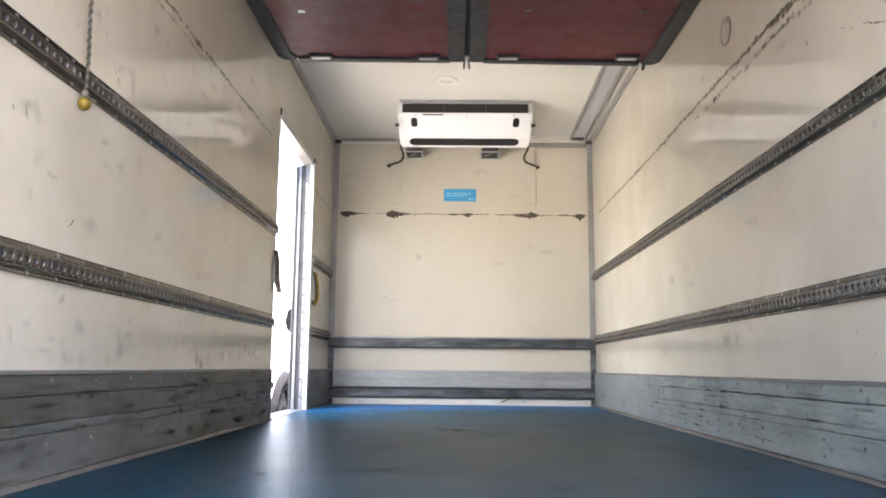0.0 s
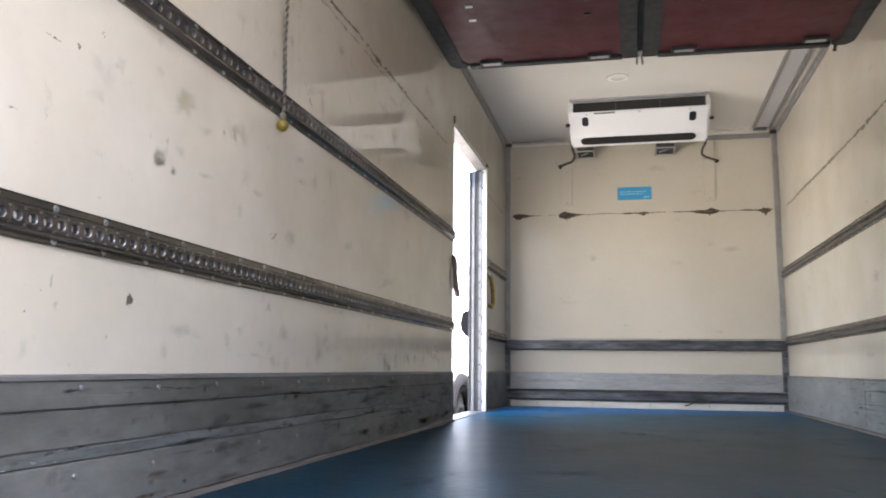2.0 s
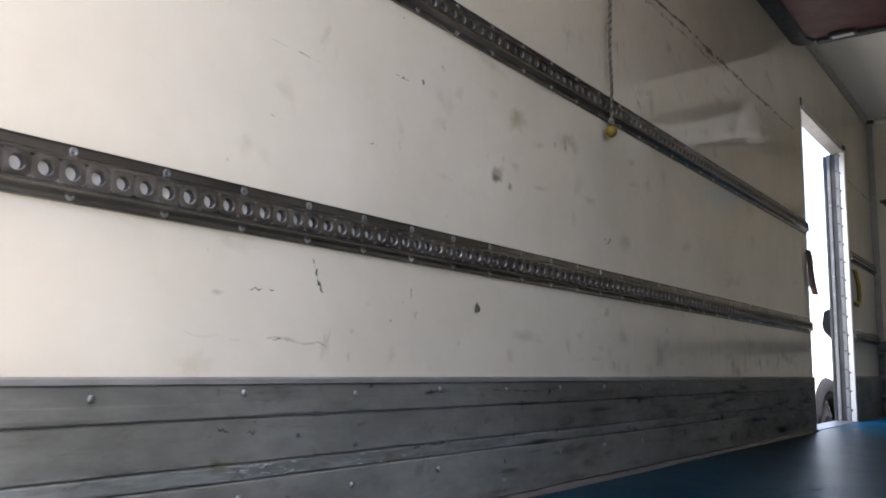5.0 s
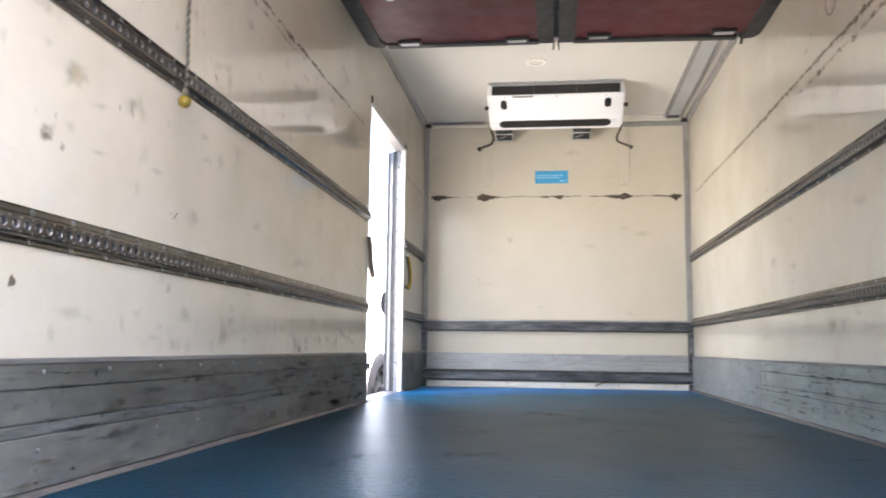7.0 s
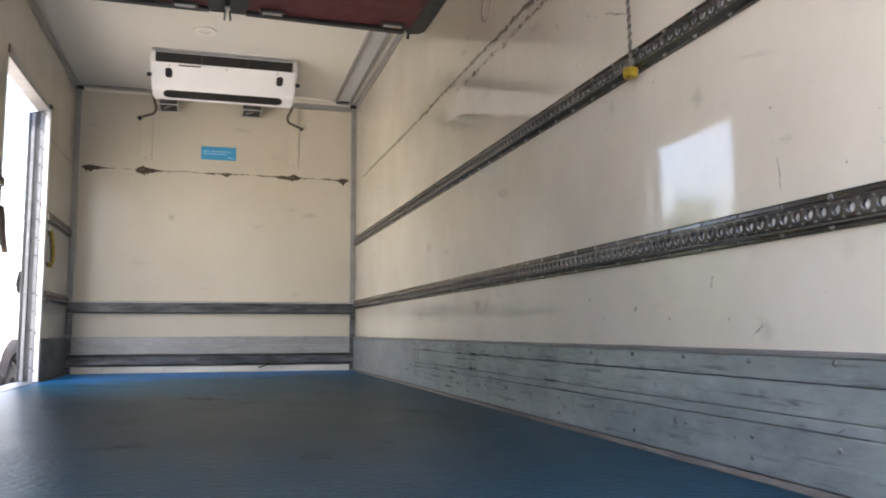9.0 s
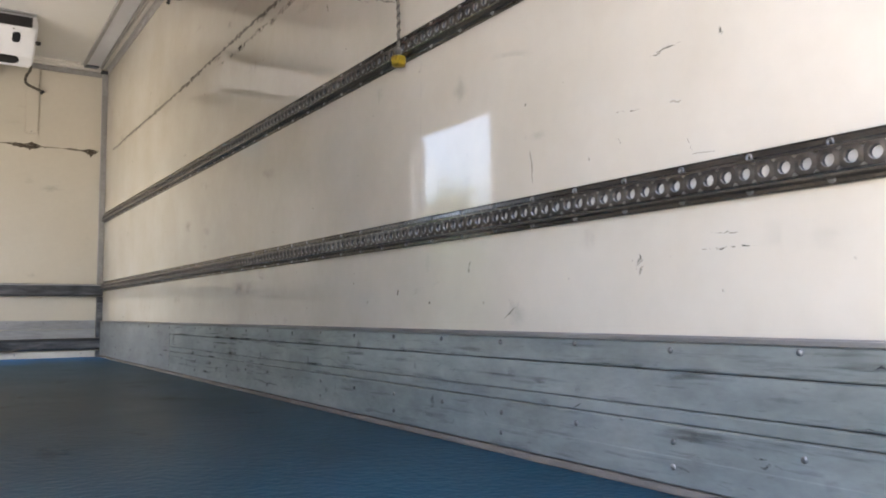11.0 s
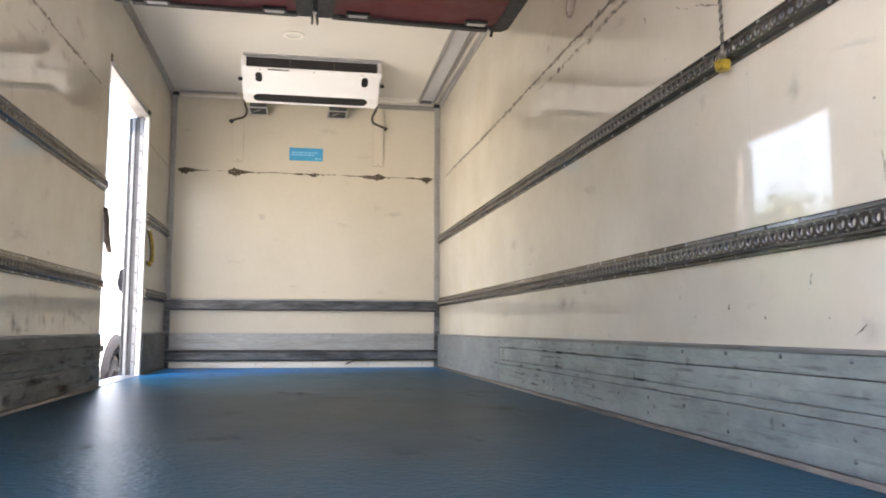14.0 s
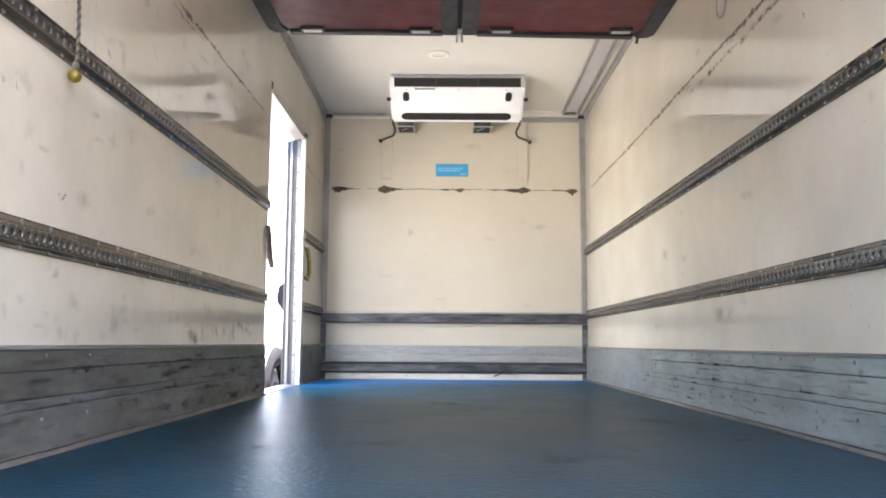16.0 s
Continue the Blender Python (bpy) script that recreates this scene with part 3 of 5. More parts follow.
# ---------------------------------------------------------------- side rails with holes
def cargo_rail(side, y0, y1, z0, z1, zc, label, hole=0.82, pitch=0.0405, screw=0.583, gap=0.1605):
    """Hat-shaped rail: two flanges on the wall, a raised band with a row of round holes; hole and screw: where their rows are pegged."""
    x = L if side < 0 else R
    d = -side
    rail = thing("cargo_rail", label, "rail", group="cargo rails on the walls")
    half, r, n = 0.0185, 0.0108, 16
    top, low = zc + half, zc - half
    deep, flange = 0.020, 0.005
    sunk = 0.0125 if side < 0 else 0.0085
    for prof in ([(0.0005, top + 0.004), (deep, top - 0.001), (deep, top + 0.0045), (flange + 0.001, top + 0.011), (flange, z1 - 0.004), (flange + 0.003, z1 - 0.001), (0.0005, z1)],
                 [(0.0005, low - 0.004), (deep - 0.002, low + 0.001), (deep + 0.004, low - 0.002), (deep + 0.003, low - 0.0055), (flange + 0.003, low - 0.012), (flange, z0 + 0.010), (flange, z0 + 0.004), (flange + 0.003, z0 + 0.001), (0.0005, z0)]):
        part("flange", prism([(x + d * a, b) for a, b in prof], "y", y0, y1), FLANGEM, rail)
    verts, faces = [], []
    first = math.ceil((y0 + 0.004 + pitch / 2 - hole) / pitch)
    count = int((y1 - 0.004 - pitch / 2 - hole) / pitch) - first + 1
    corner = [(math.cos(2 * math.pi * (s + 0.5) / n), math.sin(2 * math.pi * (s + 0.5) / n)) for s in range(n)]
    for i in range(count):
        yc, base = hole + (first + i) * pitch, len(verts)
        for c, s in corner:
            k = 1 / max(abs(c), abs(s))
            verts.append((x + d * deep, yc + c * k * pitch / 2, zc + s * k * half))
        verts += [(x + d * (deep + 0.0012), yc + c * r * 1.14, zc + s * r * 1.14) for c, s in corner]
        verts += [(x + d * (deep - 0.0016), yc + c * r, zc + s * r) for c, s in corner]
        verts += [(x + d * (deep - sunk), yc + c * r * 0.96, zc + s * r * 0.96) for c, s in corner]
        for s in range(n):
            t = (s + 1) % n
            for ring in range(3):
                faces.append((base + ring * n + s, base + ring * n + t, base + (ring + 1) * n + t, base + (ring + 1) * n + s))
    band = mesh_of("hole_band", verts, faces, RAILM)
    # lower rims coloured as lit, hole walls coloured dark for the shade inside
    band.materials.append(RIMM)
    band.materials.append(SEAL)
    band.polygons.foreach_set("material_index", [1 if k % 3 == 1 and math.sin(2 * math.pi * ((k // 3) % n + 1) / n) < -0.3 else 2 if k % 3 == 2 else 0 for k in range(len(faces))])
    tagged(part("hole_band", band, None, rail, "raised band with a row of round holes"), kind="stuff")
    ends = (hole + (first - 0.5) * pitch, hole + (first + count - 0.5) * pitch)
    for a, b in ((y0, ends[0]), (ends[1], y1)):
        part("band_end", box(x + d * 0.004, x + d * deep, a, b, low, top), RAILM, rail)
    part("backing", box(x + d * 0.0006, x + d * (deep - sunk + 0.0003), y0 + 0.004, y1 - 0.004, zc - 0.0160, zc + 0.0160), HOLEBACK, rail, "pale backing behind the holes")
    k = math.ceil((y0 + 0.02 - screw) / gap)
    while screw + k * gap < y1 - 0.02:
        y, turned = screw + k * gap, (0, 0, 0 if d > 0 else 180)
        stud(WASHER, (x + d * flange, y, z1 - 0.011), rail, turned, "screw")
        stud(WASHER, (x + d * flange, y, z0 + 0.0115), rail, turned, "screw")
        if y - 0.045 > y0:
            part("tab", mesh_of("tab", *tube([(x + d * (flange + 0.002), y - 0.016, z0 + 0.0185), (x + d * (flange + 0.008), y - 0.021, z0 + 0.0235), (x + d * (flange + 0.010), y - 0.025, z0 + 0.0300)], [0.0040, 0.0026, 0.0034], 6), RIVETM, True), None, rail)
        k += 1
    return rail


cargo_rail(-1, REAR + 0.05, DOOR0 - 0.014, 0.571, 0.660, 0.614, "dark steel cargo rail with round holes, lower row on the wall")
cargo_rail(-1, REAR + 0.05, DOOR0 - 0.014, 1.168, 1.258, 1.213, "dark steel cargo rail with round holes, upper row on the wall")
cargo_rail(-1, DOOR1 + 0.032, D - 0.032, 0.571, 0.655, 0.613, "short dark steel cargo rail beside the doorway")
cargo_rail(-1, DOOR1 + 0.032, D - 0.032, 1.150, 1.236, 1.193, "short dark steel cargo rail beside the doorway")
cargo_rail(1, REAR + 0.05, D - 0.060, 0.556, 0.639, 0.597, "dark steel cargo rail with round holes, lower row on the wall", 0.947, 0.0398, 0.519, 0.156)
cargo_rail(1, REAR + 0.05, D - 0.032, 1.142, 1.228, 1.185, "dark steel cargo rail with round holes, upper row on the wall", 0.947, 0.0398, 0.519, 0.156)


# ---------------------------------------------------------------- kick plates along the side walls
def kick_plate(side, y0, y1, top, label, first, gap=0.2845, plate_from=99.0):
    x = L if side < 0 else R
    d = -side
    kp = thing("kick_plate", label, "kick plate", group="kick plates along the walls")
    # joints and folded creases of the planks, from the floor up
    rows = ((0.016, 0.1368, 0.0165, 0), (0.1380, 0.1660, 0.0160, 0), (0.1672, 0.2442, 0.0155, 0), (0.2460, top - 0.012, 0.0175, 0.273)) if side < 0 else ((0.016, 0.1325, 0.0170, 0.072), (0.1342, 0.1604, 0.0162, 0), (0.1618, 0.2347, 0.0154, 0), (0.2370, top - 0.012, 0.0175, 0))
    for z0, z1, deep, fold in rows:
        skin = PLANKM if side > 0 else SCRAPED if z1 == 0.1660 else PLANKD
        line = [(0, z0), (deep - 0.003, z0), (deep, z0 + 0.003)]
        if fold:
            line += [(deep, fold - 0.003), (deep - 0.0005, fold)]
            deep -= 0.0005
        line += [(deep, z1 - 0.003), (deep - 0.003, z1), (0, z1)]
        if plate_from > y0:
            part("plank", prism([(x + d * u, v) for u, v in line], "y", y0, min(y1, plate_from)), skin, kp)
    if plate_from < y1:
        y_from = max(y0, plate_from + 0.003)
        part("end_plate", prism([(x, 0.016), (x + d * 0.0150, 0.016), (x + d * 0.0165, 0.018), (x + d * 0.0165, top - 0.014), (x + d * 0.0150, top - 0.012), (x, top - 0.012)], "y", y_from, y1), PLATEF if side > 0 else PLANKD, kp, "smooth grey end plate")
    part("joint_backing", box(x, x + d * 0.008, y0, y1, 0.032, top - 0.012), SEAL, kp)
    part("cap_strip", prism([(x, top - 0.0115), (x + d * 0.021, top - 0.0115), (x + d * 0.021, top - 0.003), (x + d * 0.014, top), (x, top)], "y", y0, y1), CAPSTRIP, kp)
    part("base_strip", prism([(x, 0.001), (x + d * 0.028, 0.001), (x + d * 0.027, 0.005), (x + d * 0.0205, 0.013), (x, 0.0158)], "y", y0, y1), WOODT, kp, "dirty brown edge strip on the floor")
    for k, z in enumerate((0.286, 0.106) if side < 0 else (0.279, 0.1025)):
        i, y = 0, first
        while y < y1 - 0.02:
            if y > y0 + 0.02:
                stud(RIVET, (x + d * (0.018, 0.017)[k], y, z + 0.003 * math.sin(9 * i)), kp, (0, 0, 0 if d > 0 else 180))
            y += gap
            i += 1
    if side > 0:
        for i in range(14):
            stud(RIVET, (x + d * 0.017, 1.175 + i * 0.559, 0.051), kp, (0, 0, 180))
    return kp


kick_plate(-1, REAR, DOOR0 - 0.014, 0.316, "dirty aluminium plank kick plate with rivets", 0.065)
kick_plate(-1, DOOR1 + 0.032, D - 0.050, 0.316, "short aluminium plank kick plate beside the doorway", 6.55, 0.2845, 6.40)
kick_plate(1, REAR, D - 0.050, 0.305, "worn aluminium plank kick plate with rivets", 0.055, 0.2795, 5.09)

# ---------------------------------------------------------------- the two stowed partitions under the ceiling
PZ = 2.25


def partition(x0, x1, front0, front1, outer, label, clips=(0.275, 0.225, 0.0)):
    """A red board in a black frame, laid flat under the ceiling; outer: +1 or -1, the side with the cut corner."""
    th = thing("insulated_partition", label, "partition", group="stowed partitions")
    back, wide = 2.42, 0.10
    fy = lambda x: front0 + (front1 - front0) * (x - x0) / (x1 - x0)
    part("board", box(x0 + 0.05, x1 - 0.05, back + 0.03, min(front0, front1) - 0.035, PZ + 0.012, PZ + 0.062, 0.003), RED, th, "burgundy board")
    o, i = (x1, x0) if outer > 0 else (x0, x1)
    s = -outer
    # outer side rail with its cut corner, inner side rail, front and back rails, all with rounded lips
    part("side_frame", prism([(o, back), (o, fy(o) - 0.075), (o + s * 0.030, fy(o) - 0.025), (o + s * 0.10, fy(o) - 0.010), (o + s * 0.125, fy(o) - 0.05), (o + s * 0.095, fy(o) - 0.13), (o + s * wide, back)], "z", PZ, PZ + 0.075, 0.006), BLACK, th)
    part("side_frame", prism([(i, back), (i, fy(i) - 0.006), (i + s * -0.085, fy(i) - 0.006), (i - s * wide, fy(i) - 0.06), (i - s * wide, back)], "z", PZ, PZ + 0.075, 0.006), BLACK, th)
    a, b = sorted((o + s * 0.127, i - s * 0.087))
    part("front_frame", prism([(a, fy(a) - 0.058), (a, fy(a)), (b, fy(b)), (b, fy(b) - 0.058)], "z", PZ - 0.004, PZ + 0.075, 0.005), BLACK, th)
    part("back_frame", box(a, b, back, back + 0.06, PZ, PZ + 0.075, 0.005), BLACK, th)
    for x, back_by in ((o + s * clips[0], clips[2]), (i - s * clips[1], clips[2] * 0.4)):
        y = fy(x) - back_by
        clip = part("clip_recess", box(x - 0.072, x + 0.072, y - 0.105, y - 0.045, PZ - 0.006, PZ + 0.016, 0.004), BLACK, th)
        part("clip_plate", box(x - 0.056, x + 0.056, y - 0.092, y - 0.058, PZ - 0.010, PZ - 0.005, 0.002), ALU, clip, "bright metal clip plate")
    for dx, y in ((0.284, 4.007), (0.272, 4.180), (0.905, 4.048), (0.899, 4.229)) if outer < 0 else ((0.891, 4.164), (0.266, 4.171)):
        x = o + s * dx
        part("screw_plate", box(x - 0.019, x + 0.019, y - 0.011, y + 0.011, PZ + 0.004, PZ + 0.0125, 0.002), ALU if outer < 0 and dx < 0.5 else HOSE, th)
    for y in (2.9, 4.5):
        x = (x0 + x1) / 2
        part("hanger", box(x - 0.03, x + 0.03, y - 0.02, y + 0.02, PZ + 0.06, H, 0.003), ALU, th)
    return th


partition(-1.180, -0.010, 4.885, 4.905, -1, "burgundy insulated partition in a black frame stowed under the ceiling")
partition(0.020, 1.222, 4.905, 4.955, 1, "burgundy insulated partition in a black frame stowed beside the right-hand wall", (0.222, 0.243, 0.05))
# black filler added where the narrow gap between the boards lies in shade
seal = thing("gap_shade", "black strip added for the shade in the gap between the partitions", "seal")
part("strip", box(-0.008, 0.018, 2.45, 4.855, PZ + 0.030, PZ + 0.070, 0.003), SEAL, seal)
hook = thing("partition_hook", "pair of small steel hooks hanging between the partitions", "hook")
part("plate", box(-0.012, 0.022, 4.86, 4.94, PZ + 0.02, H, 0.003), ALU, hook)
for x in (-0.010, 0.018):
    part("hook", mesh_of("hook", *tube(smooth_path([(x, 4.90, PZ + 0.03), (x, 4.915, PZ + 0.005), (x * 1.2, 4.925, PZ - 0.018), (x * 1.2, 4.94, PZ - 0.026)], 5), 0.007, 7), TRIM, True), None, hook)
tip = thing("strap_end", "short dark strap end at the partition corner", "strap")
part("webbing", mesh_of("webbing", *tube(smooth_path([(1.13, 4.93, PZ + 0.02), (1.127, 4.940, PZ - 0.008), (1.124, 4.950, PZ - 0.028)], 5), [0.011] * 10 + [0.006], 6), BLACK, True), None, tip)


# ---------------------------------------------------------------- ropes with yellow knobs
def pull_rope(x, y, z, label, knob):
    th = thing("pull_rope", label, "rope", group="pull ropes")
    pts = [(x + 0.002 * math.sin(k * 0.7), y + 0.003 * math.sin(k * 0.45), z + 0.02 + (PZ + 0.06 - z - 0.02) * k / 30) for k in range(31)]
    part("cord", mesh_of("cord", *tube(pts, 0.0052, 7), ROPE, True), None, th, "dirty braided cord")
    # a second strand wound round the first
    wound = [(p[0] + 0.0042 * math.cos(j * 1.1), p[1] + 0.0042 * math.sin(j * 1.1), p[2]) for j, p in enumerate([tuple(Vector(pts[k // 8]).lerp(Vector(pts[min(30, k // 8 + 1)]), (k % 8) / 8)) for k in range(241)])]
    part("strand", mesh_of("strand", *tube(wound, 0.0036, 5), STRAND, True), None, th, "blackened strand")
    part("knob", mesh_of("knob", *lathe(knob, (x, y, z), "z", 16 if len(knob) > 7 else 6), YELLOW, len(knob) > 7), None, th, "yellow plastic knob")
    part("knot", mesh_of("knot", *lathe([(0.004, 0.018), (0.010, 0.024), (0.011, 0.034), (0.006, 0.044)], (x, y, z), "z", 9), ROPE, True), None, th)
    part("hook", mesh_of("hook", *tube([(x, y, PZ + 0.05), (x * 0.97, y + 0.03, PZ + 0.062), (x * 0.95, y + 0.07, PZ + 0.062)], 0.006, 6), ALU, True), None, th)
    return th


pull_rope(-1.188, 2.372, 1.122, "dirty cord with a round yellow knob hanging by the wall", [(0.004, -0.020), (0.009, -0.0205), (0.0095, -0.016), (0.015, -0.016), (0.0185, -0.009), (0.0205, -0.002), (0.0190, 0.001), (0.0205, 0.004), (0.0175, 0.010), (0.011, 0.015), (0.006, 0.018)])
pull_rope(1.190, 2.226, 1.140, "dirty cord with a faceted yellow knob hanging by the wall", [(0.012, -0.020), (0.024, -0.014), (0.026, 0.002), (0.024, 0.012), (0.010, 0.018)])

# ---------------------------------------------------------------- evaporator under the ceiling
ev = thing("evaporator", "white plastic refrigeration evaporator under the ceiling with dark air slots", "cooling unit")
X0, X1 = -0.535, 0.555
prof = [(6.375, H - 0.012), (6.375, 2.475), (6.380, 2.398), (6.390, 2.392), (6.620, 2.278), (6.640, 2.262), (6.735, 2.228), (6.800, 2.226), (6.86, 2.250), (7.20, 2.375), (7.20, H - 0.012)]
part("housing", prism(prof, "x", X0, X1, 0.006), UNIT, ev)
part("mounting_tray", box(X0 + 0.005, X1 - 0.005, 6.345, 7.22, H - 0.0115, H, 0.002), ALU, ev, "thin aluminium mounting tray")
slot = part("upper_slot", prism([(6.370, 2.474), (6.374, 2.402), (6.40, 2.402), (6.40, 2.474)], "x", X0 + 0.030, X1 - 0.030), SLOT, ev, "black air outlet slot")
for k in range(3):
    x = X0 + 0.03 + (X1 - X0 - 0.06) * (k + 0.5) / 3
    part("divider", box(x + 0.165, x + 0.172, 6.366, 6.375, 2.402, 2.472), HOSE, slot)
part("trim_line", prism([(6.366, 2.483), (6.366, 2.477), (6.38, 2.477), (6.38, 2.483)], "x", X0 + 0.02, X1 - 0.02), GREYPANEL, ev)


def on_slope(t, off=0.0):
    """A point on the slanted face, t from its upper to its lower edge."""
    a, b = Vector((0, 6.390, 2.392)), Vector((0, 6.620, 2.278))
    n = Vector((0, -(a.z - b.z), -(b.y - a.y))).normalized()
    return a.lerp(b, t) + n * off, (b - a).normalized(), n


def plate_on_slope(xc, t, w, h, off, rounded=True):
    c, down, n = on_slope(t) if t <= 1 else (Vector((0, 6.688, 2.246)), Vector((0, 0.942, -0.336)), Vector((0, -0.336, -0.942)))
    bm = bmesh.new()
    ring = []
    for k in range(28):
        a = 2 * math.pi * k / 28
        u, v = math.cos(a), math.sin(a)
        r = h / 2 if rounded else 0
        px = math.copysign(max(0, w / 2 - r), u) + r * u if w > h else u * w / 2
        pv = v * h / 2 if w > h else math.copysign(max(0, h / 2 - w / 2), v) + v * w / 2
        ring.append((px, pv))
    lo = [bm.verts.new(Vector((xc + u, 0, 0)) + c + down * v - n * 0.01) for u, v in ring]
    hi = [bm.verts.new(Vector((xc + u, 0, 0)) + c + down * v + n * off) for u, v in ring]
    bm.faces.new(lo[::-1])
    bm.faces.new(hi)
    for k in range(28):
        j = (k + 1) % 28
        bm.faces.new((lo[k], lo[j], hi[j], hi[k]))
    return bm


for x in (-0.412, 0.432):
    latch = part("latch", plate_on_slope(x, 0.37, 0.052, 0.105, 0.003), SLOT, ev, "black oval latch")
lower = part("lower_slot", plate_on_slope(0.004, 2.0, 0.93, 0.094, 0.006), SLOT, ev, "long black air intake slot with rounded ends")
for x, dx in ((X0, -1), (X1, 1)):
    part("side_knob", mesh_of("side_knob", *lathe([(0.012, 0), (0.016, dx * 0.012), (0.016, dx * 0.026), (0.010, dx * 0.034)], (x, 6.45, 2.318), "x", 12), SLOT, True), None, ev, "black side knob")
    part("side_cover", prism([(6.42, 2.47), (6.43, 2.385), (6.62, 2.29), (6.72, 2.25), (6.80, 2.245), (7.15, 2.38), (7.15, 2.47)], "x", x, x + dx * 0.012, 0.004), UNIT, ev)
for k in range(7):
    part("label_bar", box(-0.338 + k * 0.024, -0.318 + k * 0.024, 6.386, 6.400, 2.384, 2.3905), SLOT, ev)
for x in (-0.40, 0.02, 0.41):
    part("screw", mesh_of("screw", *lathe([(0.007, 0.0), (0.006, -0.004), (0.003, -0.005)], (x, 6.402, 2.386), "y", 8), TRIM, True), None, ev)

for x0, x1 in ((-0.530, -0.385), (0.175, 0.330)):
    br = thing("drain_bracket", "small grey metal bracket under the cooling unit", "bracket", group="brackets under the cooling unit")
    part("box", box(x0, x1, 7.27, D, 2.330, 2.388, 0.006), FRAILM, br)
    part("underside", box(x0 + 0.004, x1 - 0.004, 7.262, D - 0.004, 2.314, 2.328), SEAL, br, "dark hollow underside")
    for a, b, c, e in ((x0 - 0.012, x0 + 0.003, 7.25, D), (x1 - 0.003, x1 + 0.012, 7.25, D), (x0 + 0.0035, x1 - 0.0035, 7.25, 7.261), (x0 + 0.0035, x1 - 0.0035, D - 0.012, D)):
        part("rim", box(a, b, c, e, 2.306, 2.318, 0.002), ALU, br)
    part("pipe", mesh_of("pipe", *tube([(x0 + 0.00, 7.30, 2.308), (x0 + 0.06, 7.28, 2.318), (x0 + 0.11, 7.262, 2.345), (x0 + 0.19, 7.26, 2.385)], 0.009, 7), HOSE, True), None, br, "dark copper pipe")
    part("pipe", mesh_of("pipe", *tube([(x0 + 0.03, 7.40, 2.309), (x0 + 0.08, 7.33, 2.312), (x0 + 0.13, 7.30, 2.330)], 0.007, 7), TRIM, True), None, br)
for s, pts in ((-1, [(-0.575, 7.30, 2.43), (-0.578, 7.33, 2.37), (-0.560, 7.38, 2.31), (-0.585, 7.42, 2.266), (-0.64, 7.44, 2.250), (-0.690, 7.455, 2.235), (-0.712, 7.46, 2.220)]),
               (1, [(0.585, 7.30, 2.43), (0.605, 7.33, 2.37), (0.575, 7.38, 2.31), (0.585, 7.42, 2.268), (0.640, 7.44, 2.245), (0.700, 7.455, 2.225), (0.715, 7.46, 2.212)])):
    hose = thing("drain_hose", "dark bent drain hose below the cooling unit", "hose", group="drain hoses")
    part("hose", mesh_of("hose", *tube(smooth_path(pts, 6), [0.0105 + 0.0022 * math.sin(k * 1.9) for k in range(37)], 9), HOSE, True), None, hose)
    part("hose_end", mesh_of("hose_end", *tube([pts[-2], tuple(Vector(pts[-1]) * 1.0)], 0.019, 9), SEAL, True), None, hose, "black hose end")
    x = s * 0.640
    cover = thing("duct_cover", "flat cream duct cover fixed to the front wall", "cover", group="duct covers")
    part("panel", box(x - 0.050, x + 0.050, D - 0.012, D, 1.865, 2.44, 0.004), FGRP, cover)
    stud(SMALL_RIVET, (x, D - 0.012, 1.885), cover, (0, 0, -90), "screw")

# blue sticker with two lines of small print
sticker = thing("sticker", "rectangular sky-blue sticker with white print on the front wall", "sign")
part("sheet", box(-0.177, 0.129, D - 0.002, D, 1.895, 2.016), BLUE, sticker)
at = -0.155
for z, ends in ((1.972, 0.080), (1.950, 0.050), (1.918, 0.115)):
    at = -0.155 if z > 1.93 else 0.055
    k = 0
    while at < ends:
        w = (0.030, 0.018, 0.040, 0.024)[k % 4]
        part("print_bar", box(at, min(at + w, ends), D - 0.0035, D - 0.002, z - 0.006, z + 0.006), WHITE_INK, sticker)
        at += w + 0.008
        k += 1

# strap at the near door edge, yellow strap beyond the doorway
strap = thing("door_strap", "worn brown strap hanging at the door edge", "strap")
sp = smooth_path([(L + 0.008, 5.16, 1.075), (L + 0.012, 5.168, 1.02), (L + 0.010, 5.185, 0.95), (L + 0.012, 5.21, 0.88), (L + 0.022, 5.235, 0.81)], 6)
v, f = [], []
for i, p in enumerate(sp):
    w = 0.014 * (0.7 + 0.5 * math.sin(i / len(sp) * 2.6))
    v += [p + Vector((-w, -0.02, 0)), p + Vector((w, -0.02, 0)), p + Vector((w, 0.02, 0)), p + Vector((-w, 0.02, 0))]
for i in range(len(sp) - 1):
    for s in range(4):
        t = (s + 1) % 4
        f.append((4 * i + s, 4 * i + t, 4 * i + 4 + t, 4 * i + 4 + s))
f += [(0, 1, 2, 3), tuple(4 * (len(sp) - 1) + s for s in (3, 2, 1, 0))]
part("webbing", mesh_of("webbing", v, f, STRAP), None, strap)
part("fixing", box(L - 0.004, L + 0.010, 5.135, 5.185, 1.045, 1.072, 0.003), SEAL, strap)
loop = thing("wall_loop", "yellow and black strap loop on the wall beside the doorway", "strap")
lp = smooth_path([(L + 0.006, 6.575, 1.10), (L + 0.016, 6.60, 1.06), (L + 0.024, 6.63, 0.97), (L + 0.024, 6.635, 0.88), (L + 0.014, 6.60, 0.835), (L + 0.008, 6.575, 0.86)], 6)
part("strap", mesh_of("strap", *tube([p + Vector((0.010, -0.03, 0)) for p in lp], 0.013, 7), YELLOW, True), None, loop, "yellow webbing")
part("strap", mesh_of("strap", *tube([p + Vector((-0.004, -0.048, 0.002)) for p in lp], 0.006, 7), SEAL, True), None, loop, "black webbing")
